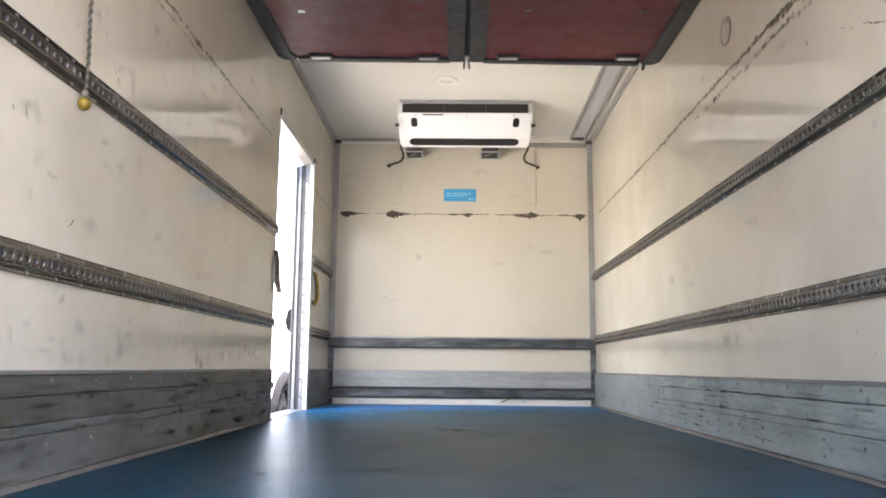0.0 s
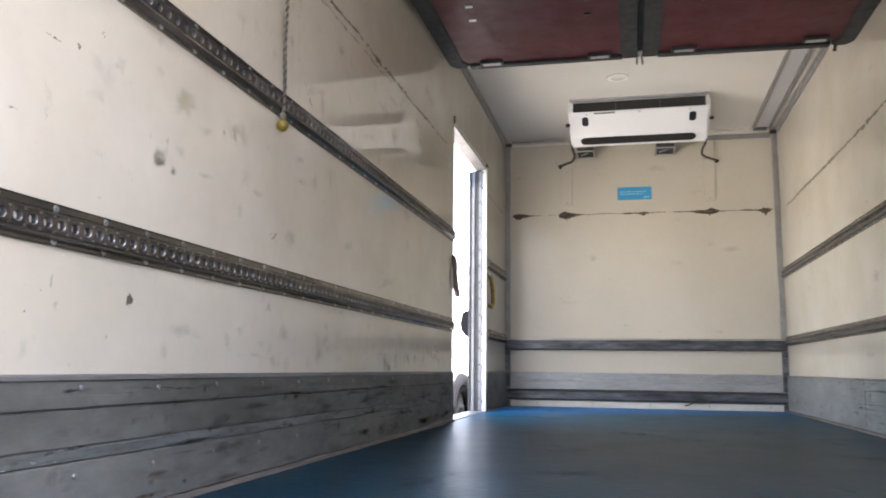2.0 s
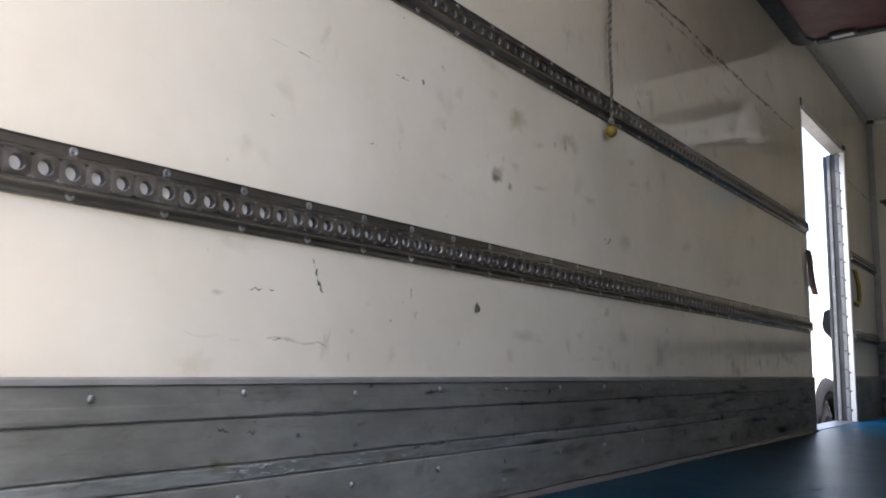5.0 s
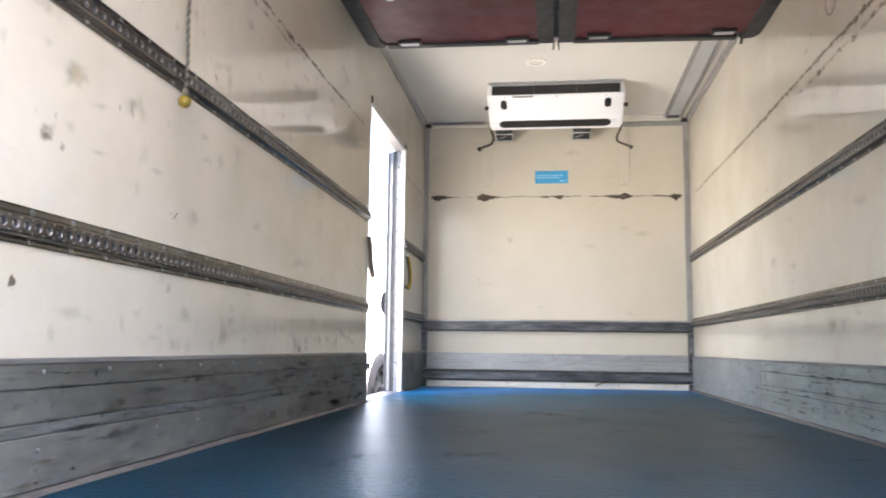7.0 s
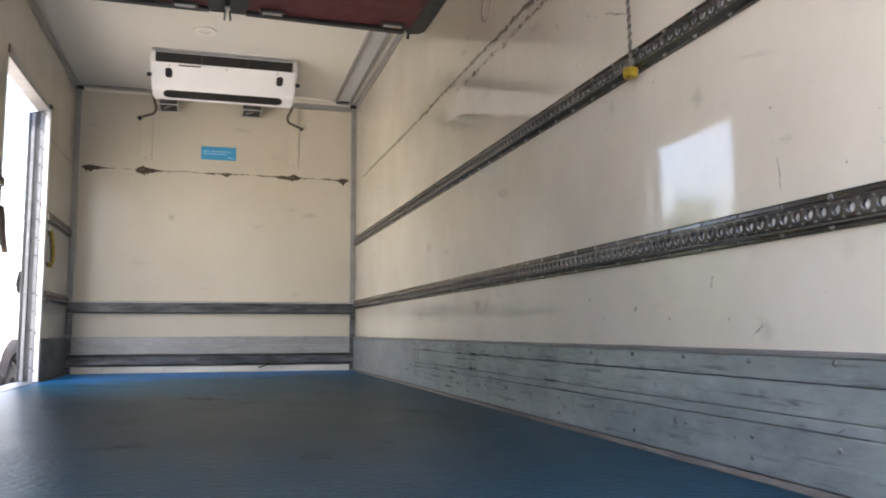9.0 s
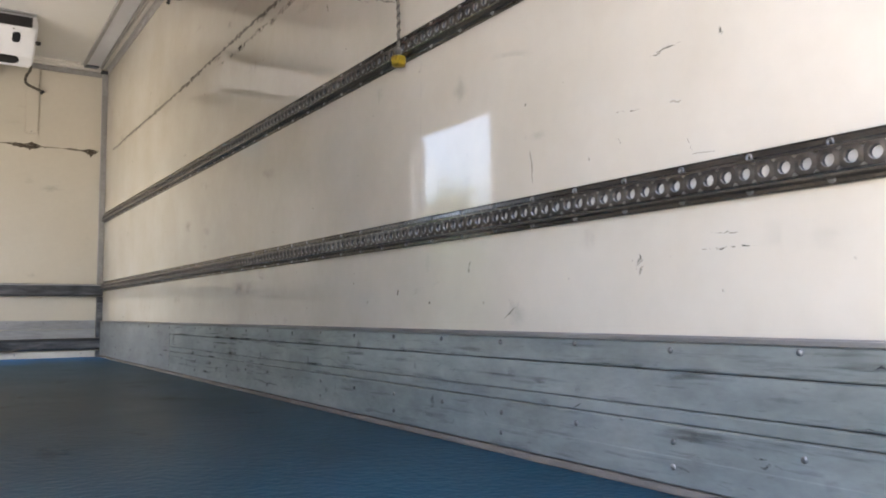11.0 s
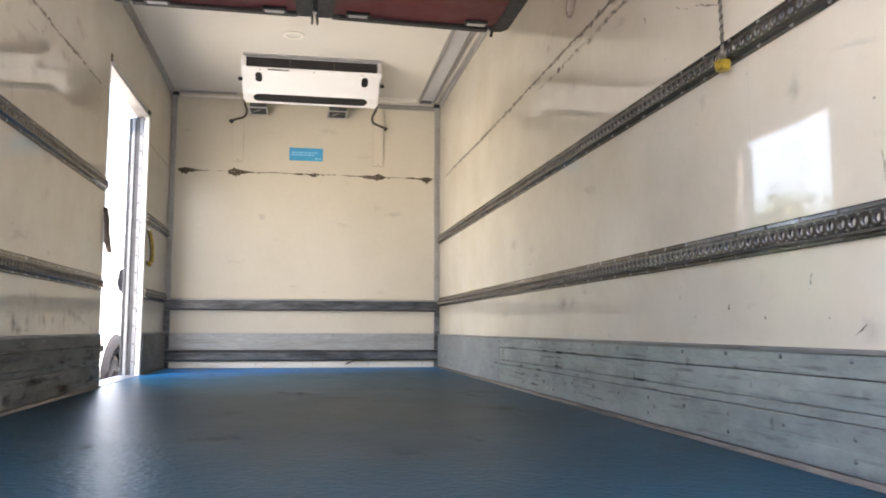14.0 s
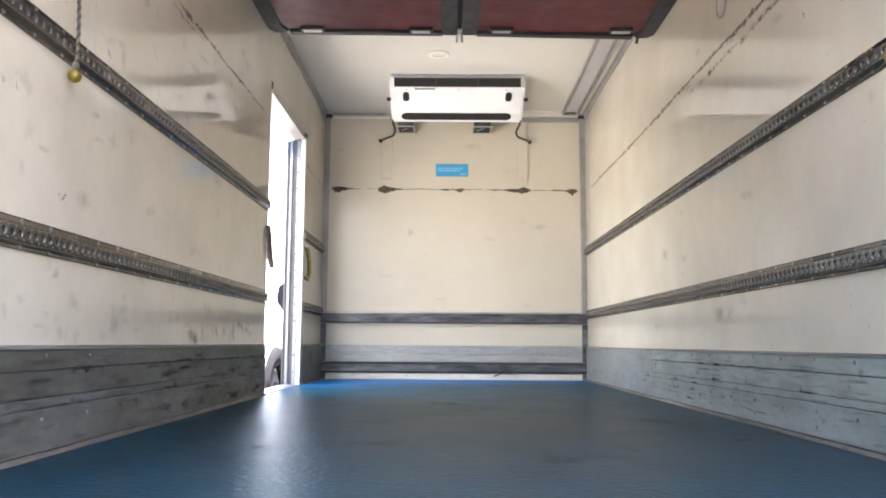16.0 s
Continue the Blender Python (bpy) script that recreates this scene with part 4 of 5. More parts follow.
part("fixing", box(L, L + 0.012, 6.535, 6.59, 1.085, 1.12, 0.003), ALU, loop)

# ---------------------------------------------------------------- splits, scuffs and stains on the walls
rng = random.Random(7)


def on_wall(wall, u, v, off):
    return {"left": (L + off, u, v), "right": (R - off, u, v), "front": (u, D - off, v), "ceiling": (u, v, H - off)}[wall]


WALLS = {"left": wall_left, "right": wall_right, "front": wall_front}


def strip(wall, spine, material, name, off=0.0008, label=""):
    """A thin mark along a spine of (u, v, half height up, half height down)."""
    v, f = [], []
    for u, w, up, dn in spine:
        v += [on_wall(wall, u, w + up, off), on_wall(wall, u, w - dn, off)]
    for i in range(len(spine) - 1):
        f.append((2 * i, 2 * i + 1, 2 * i + 3, 2 * i + 2))
    return part(name, mesh_of(name, v, f, material), None, WALLS[wall], label)


def split_seam(wall, u0, u1, z, swellings, thin, step=0.012, jag=0.006, gaps=(), ragged=0.0, skin=None):
    """A horizontal split: a thin dark line that swells into torn patches."""
    n, spine = int((u1 - u0) / step), []
    for i in range(n + 1):
        u = u0 + (u1 - u0) * i / n
        up = dn = thin * (0.5 + rng.random())
        for c, w, h in swellings:
            k = math.exp(-((u - c) / w) ** 2)
            up += h * 0.55 * k * (0.55 + 0.8 * rng.random())
            dn += h * k * (0.5 + 0.9 * rng.random())
        if any(a < u < b for a, b in gaps):
            up = dn = 0.0004
        if rng.random() < ragged:
            up += rng.random() * 0.010
        if rng.random() < ragged:
            dn += rng.random() * 0.013
        spine.append((u, z(u) + jag * (noise.noise((u * 9, z(u) * 3, 2.0))), up, dn))
    strip(wall, spine, skin or CRACK, "split_seam", 0.0010, "dark torn seam")


front_line = lambda u: 1.776 - 0.010 * (u + 1.1) / 2.2
split_seam("front", -1.158, 1.165, front_line, [], 0.0034, jag=0.005, skin=CRACK2)
for u0, u1, swell in ((-1.158, -0.900, [(-1.105, 0.040, 0.040), (-1.03, 0.05, 0.016)]), (-0.722, -0.478, [(-0.675, 0.034, 0.046), (-0.62, 0.05, 0.024), (-0.55, 0.05, 0.008)]), (-0.470, -0.160, []), (-0.151, 0.103, [(-0.08, 0.05, 0.008), (0.05, 0.035, 0.021)]),
                      (0.108, 0.250, []), (0.310, 0.465, [(0.38, 0.05, 0.004)]), (0.460, 0.730, [(0.65, 0.045, 0.040), (0.55, 0.06, 0.018)]), (0.735, 0.856, []), (0.885, 1.165, [(0.96, 0.05, 0.008), (1.10, 0.045, 0.034)])):
    split_seam("front", u0, u1, front_line, swell, 0.0024, jag=0.005, ragged=0.08, skin=CRACK if swell else SEAMR)
split_seam("right", 2.1, 7.15, lambda u: 1.728 + 0.004 * math.sin(u * 2.1), [(2.5, 0.25, 0.008), (3.0, 0.2, 0.010), (3.4, 0.12, 0.007), (3.9, 0.15, 0.005), (4.8, 0.2, 0.005), (5.6, 0.2, 0.006), (6.4, 0.3, 0.006)], 0.0042, 0.014, 0.012, (), 0.45, skin=SEAMR)
split_seam("right", 2.2, 3.9, lambda u: 1.675 + 0.006 * math.sin(u * 3.1), [(2.6, 0.2, 0.005), (3.2, 0.2, 0.006)], 0.0060, 0.014, 0.016, ((3.35, 3.5), (2.85, 2.92)), 0.4, skin=CRACK2)
split_seam("left", 1.9, 4.95, lambda u: 1.780 + 0.004 * math.sin(u * 2.6), [(2.3, 0.1, 0.006), (2.9, 0.2, 0.006), (3.47, 0.04, 0.016), (3.8, 0.2, 0.005), (4.3, 0.15, 0.006)], 0.0026, 0.014, 0.012, (), 0.45, skin=SEAML)
split_seam("left", 2.5, 3.7, lambda u: 1.748 + 0.006 * math.sin(u * 3.4), [(3.0, 0.15, 0.004)], 0.0040, 0.014, 0.014, ((3.15, 3.25),), 0.35, skin=CRACK2)
split_seam("left", 6.50, 7.40, lambda u: 1.775, [(6.6, 0.05, 0.004), (7.2, 0.08, 0.005)], 0.0010, 0.014, 0.010, ((6.85, 7.02),), 0.2)


def blob(wall, u, v, w, h, material, name="smudge", lean=0.0, off=None, seed=0.0, label=""):
    """A stain with an uneven outline."""
    n = 22
    off = off if off is not None else 0.0006 + 0.0004 * rng.random()
    ring = []
    for i in range(n):
        a = 2 * math.pi * i / n
        k = 0.72 + 0.55 * noise.noise((math.cos(a) * 1.7 + u * 7, math.sin(a) * 1.7 + v * 7, seed))
        x, y = math.cos(a) * w / 2 * k, math.sin(a) * h / 2 * k
        ring.append((u + x - y * lean, v + y + x * lean))
    verts = [on_wall(wall, u, v, off)] + [on_wall(wall, a, b, off) for a, b in ring]
    ob = part(name, mesh_of(name, verts, [(0, i + 1, (i + 1) % n + 1) for i in range(n)], material), None, WALLS[wall], label)
    ob.data.attributes.new("rim", "FLOAT", "POINT").data.foreach_set("value", [0.0] + [1.0] * n)


def scratch(wall, u0, v0, u1, v1, thick, material=None, name="scuff"):
    """A thin broken scratch from point to point."""
    n = 8
    dx, dy = u1 - u0, v1 - v0
    ln = math.hypot(dx, dy) or 1
    nx, ny = -dy / ln, dx / ln
    verts, faces = [], []
    off = 0.0008 + 0.0003 * rng.random()
    for i in range(n + 1):
        t = i / n
        w = 0.6 * thick * (0.35 + 0.9 * math.sin(math.pi * min(max(t, 0.06), 0.94))) * (0.6 + 0.7 * rng.random()) / 2
        cu, cv = u0 + dx * t + nx * thick * (rng.random() - 0.5), v0 + dy * t + ny * thick * (rng.random() - 0.5)
        verts += [on_wall(wall, cu + nx * w, cv + ny * w, off), on_wall(wall, cu - nx * w, cv - ny * w, off)]
    for i in range(n):
        faces.append((2 * i, 2 * i + 1, 2 * i + 3, 2 * i + 2))
    part(name, mesh_of(name, verts, faces, material or SCUFF), None, WALLS[wall])


# left wall: hand smear, punctures, scratches
rng2 = random.Random(77)
blob("left", 1.744, 0.852, 0.110, 0.095, OLIVE, seed=1.0)
blob("left", 1.738, 0.838, 0.060, 0.040, SMUDGE, "scuff", seed=2.0)
blob("left", 1.808, 0.830, 0.034, 0.038, OLIVE, "scuff", 0.3, seed=3.0)
blob("left", 1.700, 0.893, 0.020, 0.045, SMUDGE, seed=4.0)
blob("left", 1.774, 0.900, 0.024, 0.040, SMUDGE, seed=5.0)
blob("left", 1.659, 0.488, 0.034, 0.036, CRACK, "puncture", seed=6.0)
blob("left", 1.660, 0.474, 0.030, 0.030, SMUDGE, seed=7.0)
for a in ((1.090, 0.547, 1.099, 0.515, 0.009), (1.093, 0.540, 1.101, 0.508, 0.007), (1.101, 0.506, 1.115, 0.482, 0.011), (0.960, 0.809, 0.972, 0.807, 0.004), (0.987, 0.807, 0.997, 0.805, 0.005), (0.955, 0.958, 1.09, 0.950, 0.003), (1.318, 0.997, 1.372, 0.996, 0.006),
          (1.415, 1.016, 1.420, 1.004, 0.012), (1.225, 0.821, 1.265, 0.818, 0.004), (1.396, 0.516, 1.394, 0.488, 0.006), (1.49, 1.075, 1.50, 1.06, 0.010),
          (2.05, 1.02, 2.06, 0.985, 0.014), (2.12, 1.04, 2.13, 1.00, 0.010), (0.93, 0.475, 0.99, 0.476, 0.006), (2.62, 1.36, 2.72, 1.28, 0.012), (3.05, 1.50, 3.13, 1.44, 0.008), (1.95, 0.62, 1.95, 0.56, 0.006)):
    scratch("left", *a)
scratch("left", 2.540, 1.66, 2.580, 1.262, 0.008, RGRIME)
scratch("left", 2.49, 1.66, 2.52, 1.27, 0.005, SMUDGE)
scratch("left", 0.80, 0.387, 0.955, 0.384, 0.008, SMUDGE)
scratch("left", 0.975, 0.388, 1.13, 0.380, 0.009, SMUDGE)
scratch("left", 0.985, 0.387, 1.03, 0.385, 0.005)
scratch("left", 1.337, 0.868, 1.340, 0.820, 0.012, SMUDGE)
for i in range(46):
    u, v = rng2.uniform(0.7, 2.5), rng2.choice((rng2.uniform(0.33, 0.55), rng2.uniform(0.70, 1.12), rng2.uniform(1.30, 1.8)))
    blob("left", u, v, rng2.uniform(0.04, 0.20), rng2.uniform(0.03, 0.12), YELLOWED, "stain", rng2.uniform(-0.3, 0.3), seed=1400.0 + i)
for i in range(22):
    u, v = rng2.uniform(0.8, 1.8), rng2.choice((rng2.uniform(0.33, 0.55), rng2.uniform(0.70, 1.12)))
    blob("left", u, v, rng2.uniform(0.008, 0.022), rng2.uniform(0.012, 0.040), SMUDGE, seed=1460.0 + i)
blob("left", 0.863, 0.463, 0.05, 0.018, SMUDGE, seed=8.0)
blob("left", 2.408, 0.748, 0.13, 0.05, SMUDGE, seed=9.0)
blob("left", 1.411, 0.456, 0.03, 0.035, SMUDGE, seed=10.0)
for i in range(64):
    u, v = rng.uniform(1.5, 5.0), rng.choice((rng.uniform(0.33, 0.55), rng.uniform(0.68, 1.15), rng.uniform(1.28, 2.1)))
    blob("left", u, v, rng.uniform(0.05, 0.32), rng.uniform(0.03, 0.14), GRIME, "stain", rng.uniform(-0.2, 0.2), seed=20.0 + i)
for i in range(34):
    u, v = rng.uniform(0.5, 5.0), rng.choice((rng.uniform(0.33, 0.55), rng.uniform(0.68, 1.15), rng.uniform(1.28, 2.0)))
    blob("left", u, v, rng.uniform(0.004, 0.010), rng.uniform(0.004, 0.010), SCUFF, "fleck", seed=80.0 + i)
for i in range(22):
    u = rng.uniform(2.6, 5.1)
    blob("left", u, rng.uniform(0.33, 0.44), rng.uniform(0.02, 0.09), rng.uniform(0.05, 0.13), GRIME, "stain", seed=160.0 + i)

for i in range(16):
    blob("left", rng.uniform(1.8, 4.8), rng.uniform(0.34, 0.56), rng.uniform(0.08, 0.40), rng.uniform(0.02, 0.09), GRIME, "stain", rng.uniform(-0.1, 0.1), seed=700.0 + i)
for i in range(14):
    blob("left", rng.uniform(1.2, 3.2), rng.uniform(1.30, 2.0), rng.uniform(0.03, 0.10), rng.uniform(0.05, 0.22), GRIME, "stain", rng.uniform(-0.3, 0.3), seed=740.0 + i)
blob("left", 2.41, 0.760, 0.07, 0.03, SCUFF, "scuff", 0.2, seed=760.0)

# right wall
blob("right", 2.295, 0.416, 0.012, 0.022, CRACK, "puncture", 0.2, seed=201.0)
blob("right", 2.104, 0.383, 0.010, 0.014, CRACK, "puncture", seed=202.0)
for a in ((1.888, 0.495, 1.905, 0.453, 0.012), (1.262, 0.470, 1.274, 0.440, 0.012), (1.258, 0.447, 1.268, 0.424, 0.010), (1.252, 0.461, 1.270, 0.452, 0.005), (1.690, 0.366, 1.735, 0.338, 0.005), (1.204, 0.885, 1.137, 0.889, 0.005), (1.22, 0.878, 1.19, 0.881, 0.004),
          (1.189, 0.776, 1.143, 0.770, 0.005), (1.321, 0.784, 1.25, 0.776, 0.004), (1.128, 0.690, 1.119, 0.664, 0.005), (1.119, 0.660, 1.065, 0.655, 0.004), (1.322, 0.724, 1.308, 0.715, 0.007), (1.102, 0.470, 0.985, 0.469, 0.006),
          (1.08, 0.50, 1.02, 0.497, 0.004), (1.045, 0.892, 1.040, 0.875, 0.008), (1.62, 0.75, 1.612, 0.67, 0.006), (2.45, 1.42, 2.30, 1.36, 0.010), (2.6, 1.47, 2.5, 1.43, 0.006), (2.85, 1.54, 2.83, 1.50, 0.010), (0.95, 0.62, 0.90, 0.625, 0.005), (1.02, 0.98, 0.99, 0.955, 0.006)):
    scratch("right", *a)
scratch("right", 2.144, 1.135, 2.155, 0.70, 0.004, SMUDGE)
scratch("right", 2.05, 0.74, 2.06, 0.67, 0.006, SMUDGE)
cap = thing("blanking_cap", "round dull cap closing a hole high on the cream wall", "cap")
part("disc", mesh_of("disc", *lathe([(0.056, -0.0035), (0.040, -0.0065), (0.018, -0.0080), (0.001, -0.0084)], (R, 3.678, 1.930), "x", 32), CAPM, True), None, cap)
part("rim", mesh_of("rim", *lathe([(0.070, -0.0005), (0.0695, -0.0050), (0.064, -0.0075), (0.058, -0.0062), (0.055, -0.0025)], (R, 3.678, 1.930), "x", 32), CAPRIM, True), None, cap, "darker raised rim")
blob("right", 6.95, 2.30, 0.35, 0.012, SMUDGE, seed=204.0)
for i in range(40):
    u, v = rng.uniform(0.6, 7.2), rng.choice((rng.uniform(0.32, 0.54), rng.uniform(0.66, 1.12), rng.uniform(1.26, 2.2)))
    blob("right", u, v, rng.uniform(0.06, 0.34), rng.uniform(0.03, 0.13), GRIME, "stain", rng.uniform(-0.2, 0.2), seed=220.0 + i)
for i in range(56):
    u, v = rng.uniform(0.5, 6.0), rng.choice((rng.uniform(0.32, 0.54), rng.uniform(0.66, 1.12), rng.uniform(1.26, 2.0)))
    blob("right", u, v, rng.uniform(0.004, 0.012), rng.uniform(0.004, 0.012), SCUFF, "fleck", seed=280.0 + i)
for i in range(14):
    blob("right", rng.uniform(3.0, 6.0), rng.uniform(0.32, 0.42), rng.uniform(0.02, 0.09), rng.uniform(0.04, 0.11), GRIME, "stain", seed=360.0 + i)
for i in range(22):
    u, v = rng.uniform(1.6, 4.6), 1.70 + rng.uniform(-0.05, 0.02)
    blob("right", u, v, rng.uniform(0.15, 0.45), rng.uniform(0.03, 0.07), CRACK2, "stain", 0.05, seed=380.0 + i)

# front wall
for i in range(16):
    blob("front", rng.uniform(-1.1, 1.1), rng.uniform(0.66, 2.3), rng.uniform(0.08, 0.35), rng.uniform(0.04, 0.16), GRIME, "stain", seed=400.0 + i)
for i in range(4):
    blob("front", rng.uniform(-1.1, 1.1), rng.uniform(0.34, 2.2), 0.012, 0.012, SCUFF, "fleck", seed=430.0 + i)

# black rub marks on the side kick plates
WALLS["kick_left"], WALLS["kick_right"] = [o for o in bpy.data.objects if o.name.startswith("kick_plate") and not o.parent][1], [o for o in bpy.data.objects if o.name.startswith("kick_plate") and not o.parent][3]
plain_on_wall = on_wall


def on_wall(wall, u, v, off):
    if wall == "kick_left":
        return (L + 0.0185 + off, u, v)
    if wall == "kick_right":
        return (R - 0.0185 - off, u, v)
    if wall == "floor":
        return (u, v, off)
    return plain_on_wall(wall, u, v, off)


for side, y1, tall, joints, many in (("kick_left", 5.1, 0.30, (0.1375, 0.167, 0.245), 48), ("kick_right", 5.4, 0.29, (0.1335, 0.161, 0.2355), 120)):
    for i in range(many):
        u, v = rng.uniform(0.4, y1) if i % 3 else rng.gauss(4.2, 0.8), rng.uniform(0.05, tall - 0.01)
        blob(side, u, v, rng.uniform(0.08, 0.55), rng.uniform(0.006, 0.026), rng.choice((KGRIME, KGRIME, RGRIME)), "rub_mark", seed=500.0 + i)
    for i in range(40):
        u, v = rng.uniform(0.4, y1), rng.uniform(0.06, tall - 0.04)
        blob(side, u, v, rng.uniform(0.02, 0.09), rng.uniform(0.03, 0.09), rng.choice((KGRIME, RGRIME)), "rub_mark", seed=600.0 + i)
    # dirt lying along the joints
    for i in range(46):
        u, v = rng.uniform(0.5, y1), rng.choice(joints) + rng.uniform(0.002, 0.008)
        blob(side, u, v, rng.uniform(0.15, 0.6), rng.uniform(0.008, 0.018), KGRIME, "rub_mark", seed=800.0 + i)
    # short bright and dark knocks
    for i in range(44):
        u, v = rng.uniform(0.6, y1), rng.uniform(0.05, tall - 0.02)
        scratch(side, u, v, u + rng.uniform(-0.06, 0.06), v + rng.uniform(-0.012, 0.012), rng.uniform(0.003, 0.008), rng.choice((SCUFF, SCUFF, RGRIME)), "scuff")
# single marks on the left kick plate by the tail
blob("kick_left", 1.248, 0.299, 0.026, 0.018, KDARK, "rub_mark", seed=1501.0)
blob("kick_left", 1.050, 0.209, 0.020, 0.020, KDARK, "rub_mark", seed=1502.0)
blob("kick_left", 1.072, 0.206, 0.012, 0.012, PALERUB, "scuff", seed=1503.0)
blob("kick_left", 1.208, 0.181, 0.030, 0.018, KDARK, "rub_mark", seed=1504.0)
blob("kick_left", 0.850, 0.216, 0.014, 0.006, PALERUB, "scuff", seed=1505.0)
blob("kick_left", 1.993, 0.275, 0.030, 0.030, KDARK, "rub_mark", seed=1506.0)
blob("kick_left", 1.770, 0.030, 0.030, 0.016, KDARK, "rub_mark", seed=1507.0)
blob("kick_left", 1.034, 0.282, 0.014, 0.006, KDARK, "rub_mark", seed=1508.0)
blob("kick_left", 0.992, 0.120, 0.050, 0.036, OLIVE, "dirt", seed=1509.0)
blob("kick_left", 1.431, 0.116, 0.110, 0.060, OLIVE, "dirt", seed=1510.0)
blob("kick_left", 0.860, 0.292, 0.030, 0.030, OLIVE, "dirt", seed=1511.0)
for a in ((0.861, 0.231, 0.888, 0.222, 0.006), (0.942, 0.236, 0.953, 0.239, 0.006), (0.928, 0.218, 0.950, 0.222, 0.007), (1.031, 0.238, 1.045, 0.236, 0.005),
          (1.210, 0.221, 1.236, 0.223, 0.006), (1.687, 0.282, 1.959, 0.280, 0.005), (1.500, 0.039, 1.530, 0.043, 0.007), (1.44, 0.166, 1.53, 0.165, 0.006)):
    scratch("kick_left", *a, KDARK, "scuff")
for i in range(64):
    u, v = 0.85 + abs(rng2.gauss(0, 0.34)), rng2.uniform(0.141, 0.163)
    blob("kick_left", u, v, rng2.uniform(0.012, 0.07), rng2.uniform(0.003, 0.008), PALERUB, "scuff", seed=1520.0 + i)
for i in range(40):
    u, v = rng2.uniform(0.8, 2.4), rng2.uniform(0.04, 0.29)
    blob("kick_left", u, v, rng2.uniform(0.02, 0.11), rng2.uniform(0.015, 0.05), rng2.choice((OLIVE, PALEHAZE, PALEHAZE, KGRIME)), "rub_mark", seed=1600.0 + i)
# brown and black dirt further in, also standing in for the light's falloff
for i in range(64):
    u, v = rng2.uniform(1.9, 5.1), rng2.uniform(0.04, 0.29)
    blob("kick_left", u, v, rng2.uniform(0.15, 0.60), rng2.uniform(0.02, 0.07), rng2.choice((RGRIME, RGRIME, KGRIME)), "dirt", seed=1700.0 + i)
# brown dirt drying along the floor edge
for i in range(40):
    blob("kick_left", rng.uniform(0.8, 5.1), rng.uniform(0.02, 0.075), rng.uniform(0.10, 0.5), rng.uniform(0.02, 0.06), RGRIME, "dirt", seed=1300.0 + i)
# splashes rising from the left kick plate and thin drips on the wall above it
for i in range(26):
    u = rng.uniform(2.4, 5.0)
    blob("left", u, rng.uniform(0.325, 0.40), rng.uniform(0.03, 0.16), rng.uniform(0.03, 0.12), GRIME, "stain", seed=860.0 + i)
for i in range(16):
    u, v = rng.uniform(1.6, 5.0), rng.uniform(0.36, 0.58)
    scratch("left", u, v, u + rng.uniform(-0.01, 0.01), v - rng.uniform(0.03, 0.11), 0.004, GRIME, "drip")
for i in range(14):
    u, v = rng.uniform(1.6, 4.6), rng.uniform(1.30, 1.75)
    blob("left", u, v, rng.uniform(0.10, 0.35), rng.uniform(0.05, 0.16), GRIME, "stain", rng.uniform(-0.3, 0.3), seed=900.0 + i)

# scuffs and crumbs on the floor
WALLS["floor"] = floor
for i in range(60):
    u, v = rng.uniform(-1.1, 1.1), rng.uniform(2.2, 7.2)
    blob("floor", u, v, rng.uniform(0.01, 0.03), rng.uniform(0.01, 0.03), FSPOT, "spot", seed=1000.0 + i)
for i in range(36):
    u, v = rng.uniform(-1.1, 1.1), rng.uniform(2.2, 7.0)
    blob("floor", u, v, rng.uniform(0.05, 0.4), rng.uniform(0.08, 0.5), FSCUFF, "scuff", rng.uniform(-0.5, 0.5), seed=1100.0 + i)

# ---------------------------------------------------------------- outside: yard, parked lorry, trees
ground = tagged(part("ground", box(-600, 600, -600, 600, GROUND - 0.3, GROUND), CONCRETE, None), "sunlit grey concrete yard", "ground", kind="structure")

# unseen slab added behind the tail to cut low daylight down the box
yard_wall = tagged(part("yard_wall", box(-2.7, 2.7, -8.4, -8.0, GROUND, GROUND + 10.0), BLOCKER_GREY, None), "unseen grey slab added behind the tail to block daylight", "wall", kind="structure")

lorry = thing("parked_lorry", "white lorry with grey wheel arches parked in the yard", "truck")
CX0, CX1, CY0 = -4.55, -2.92, 12.15
cut = [(CY0 + 1.45 + 0.92 * math.cos(k * math.pi / 12), GROUND + 0.58 + 0.72 * math.sin(k * math.pi / 12)) for k in range(13)]
part("cab", prism([(CY0, GROUND + 0.55), (CY0 - 0.02, 0.75), (CY0 + 0.30, 1.95), (CY0 + 2.6, 2.05), (CY0 + 2.7, GROUND + 0.60)] + cut, "x", CX0, CX1), WPAINT, lorry)
part("windscreen", prism([(CY0 - 0.03, 0.80), (CY0 + 0.24, 1.80), (CY0 + 0.27, 1.80), (CY0 + 0.0, 0.80)], "x", CX0 + 0.15, CX1 - 0.15), GLASSM, lorry)
part("bumper", box(CX0, CX1, CY0 - 0.12, CY0 + 0.15, GROUND + 0.3, GROUND + 0.62, 0.05), GPLAST, lorry)
part("box_body", box(CX0 - 0.05, CX1 + 0.02, CY0 + 2.9, CY0 + 9.9, -0.05, 2.5, 0.02), WPAINT, lorry)
part("chassis", box(CX0 + 0.6, CX1 - 0.6, CY0 + 0.4, CY0 + 9.3, GROUND + 0.55, GROUND + 0.95, 0.02), SEAL, lorry)
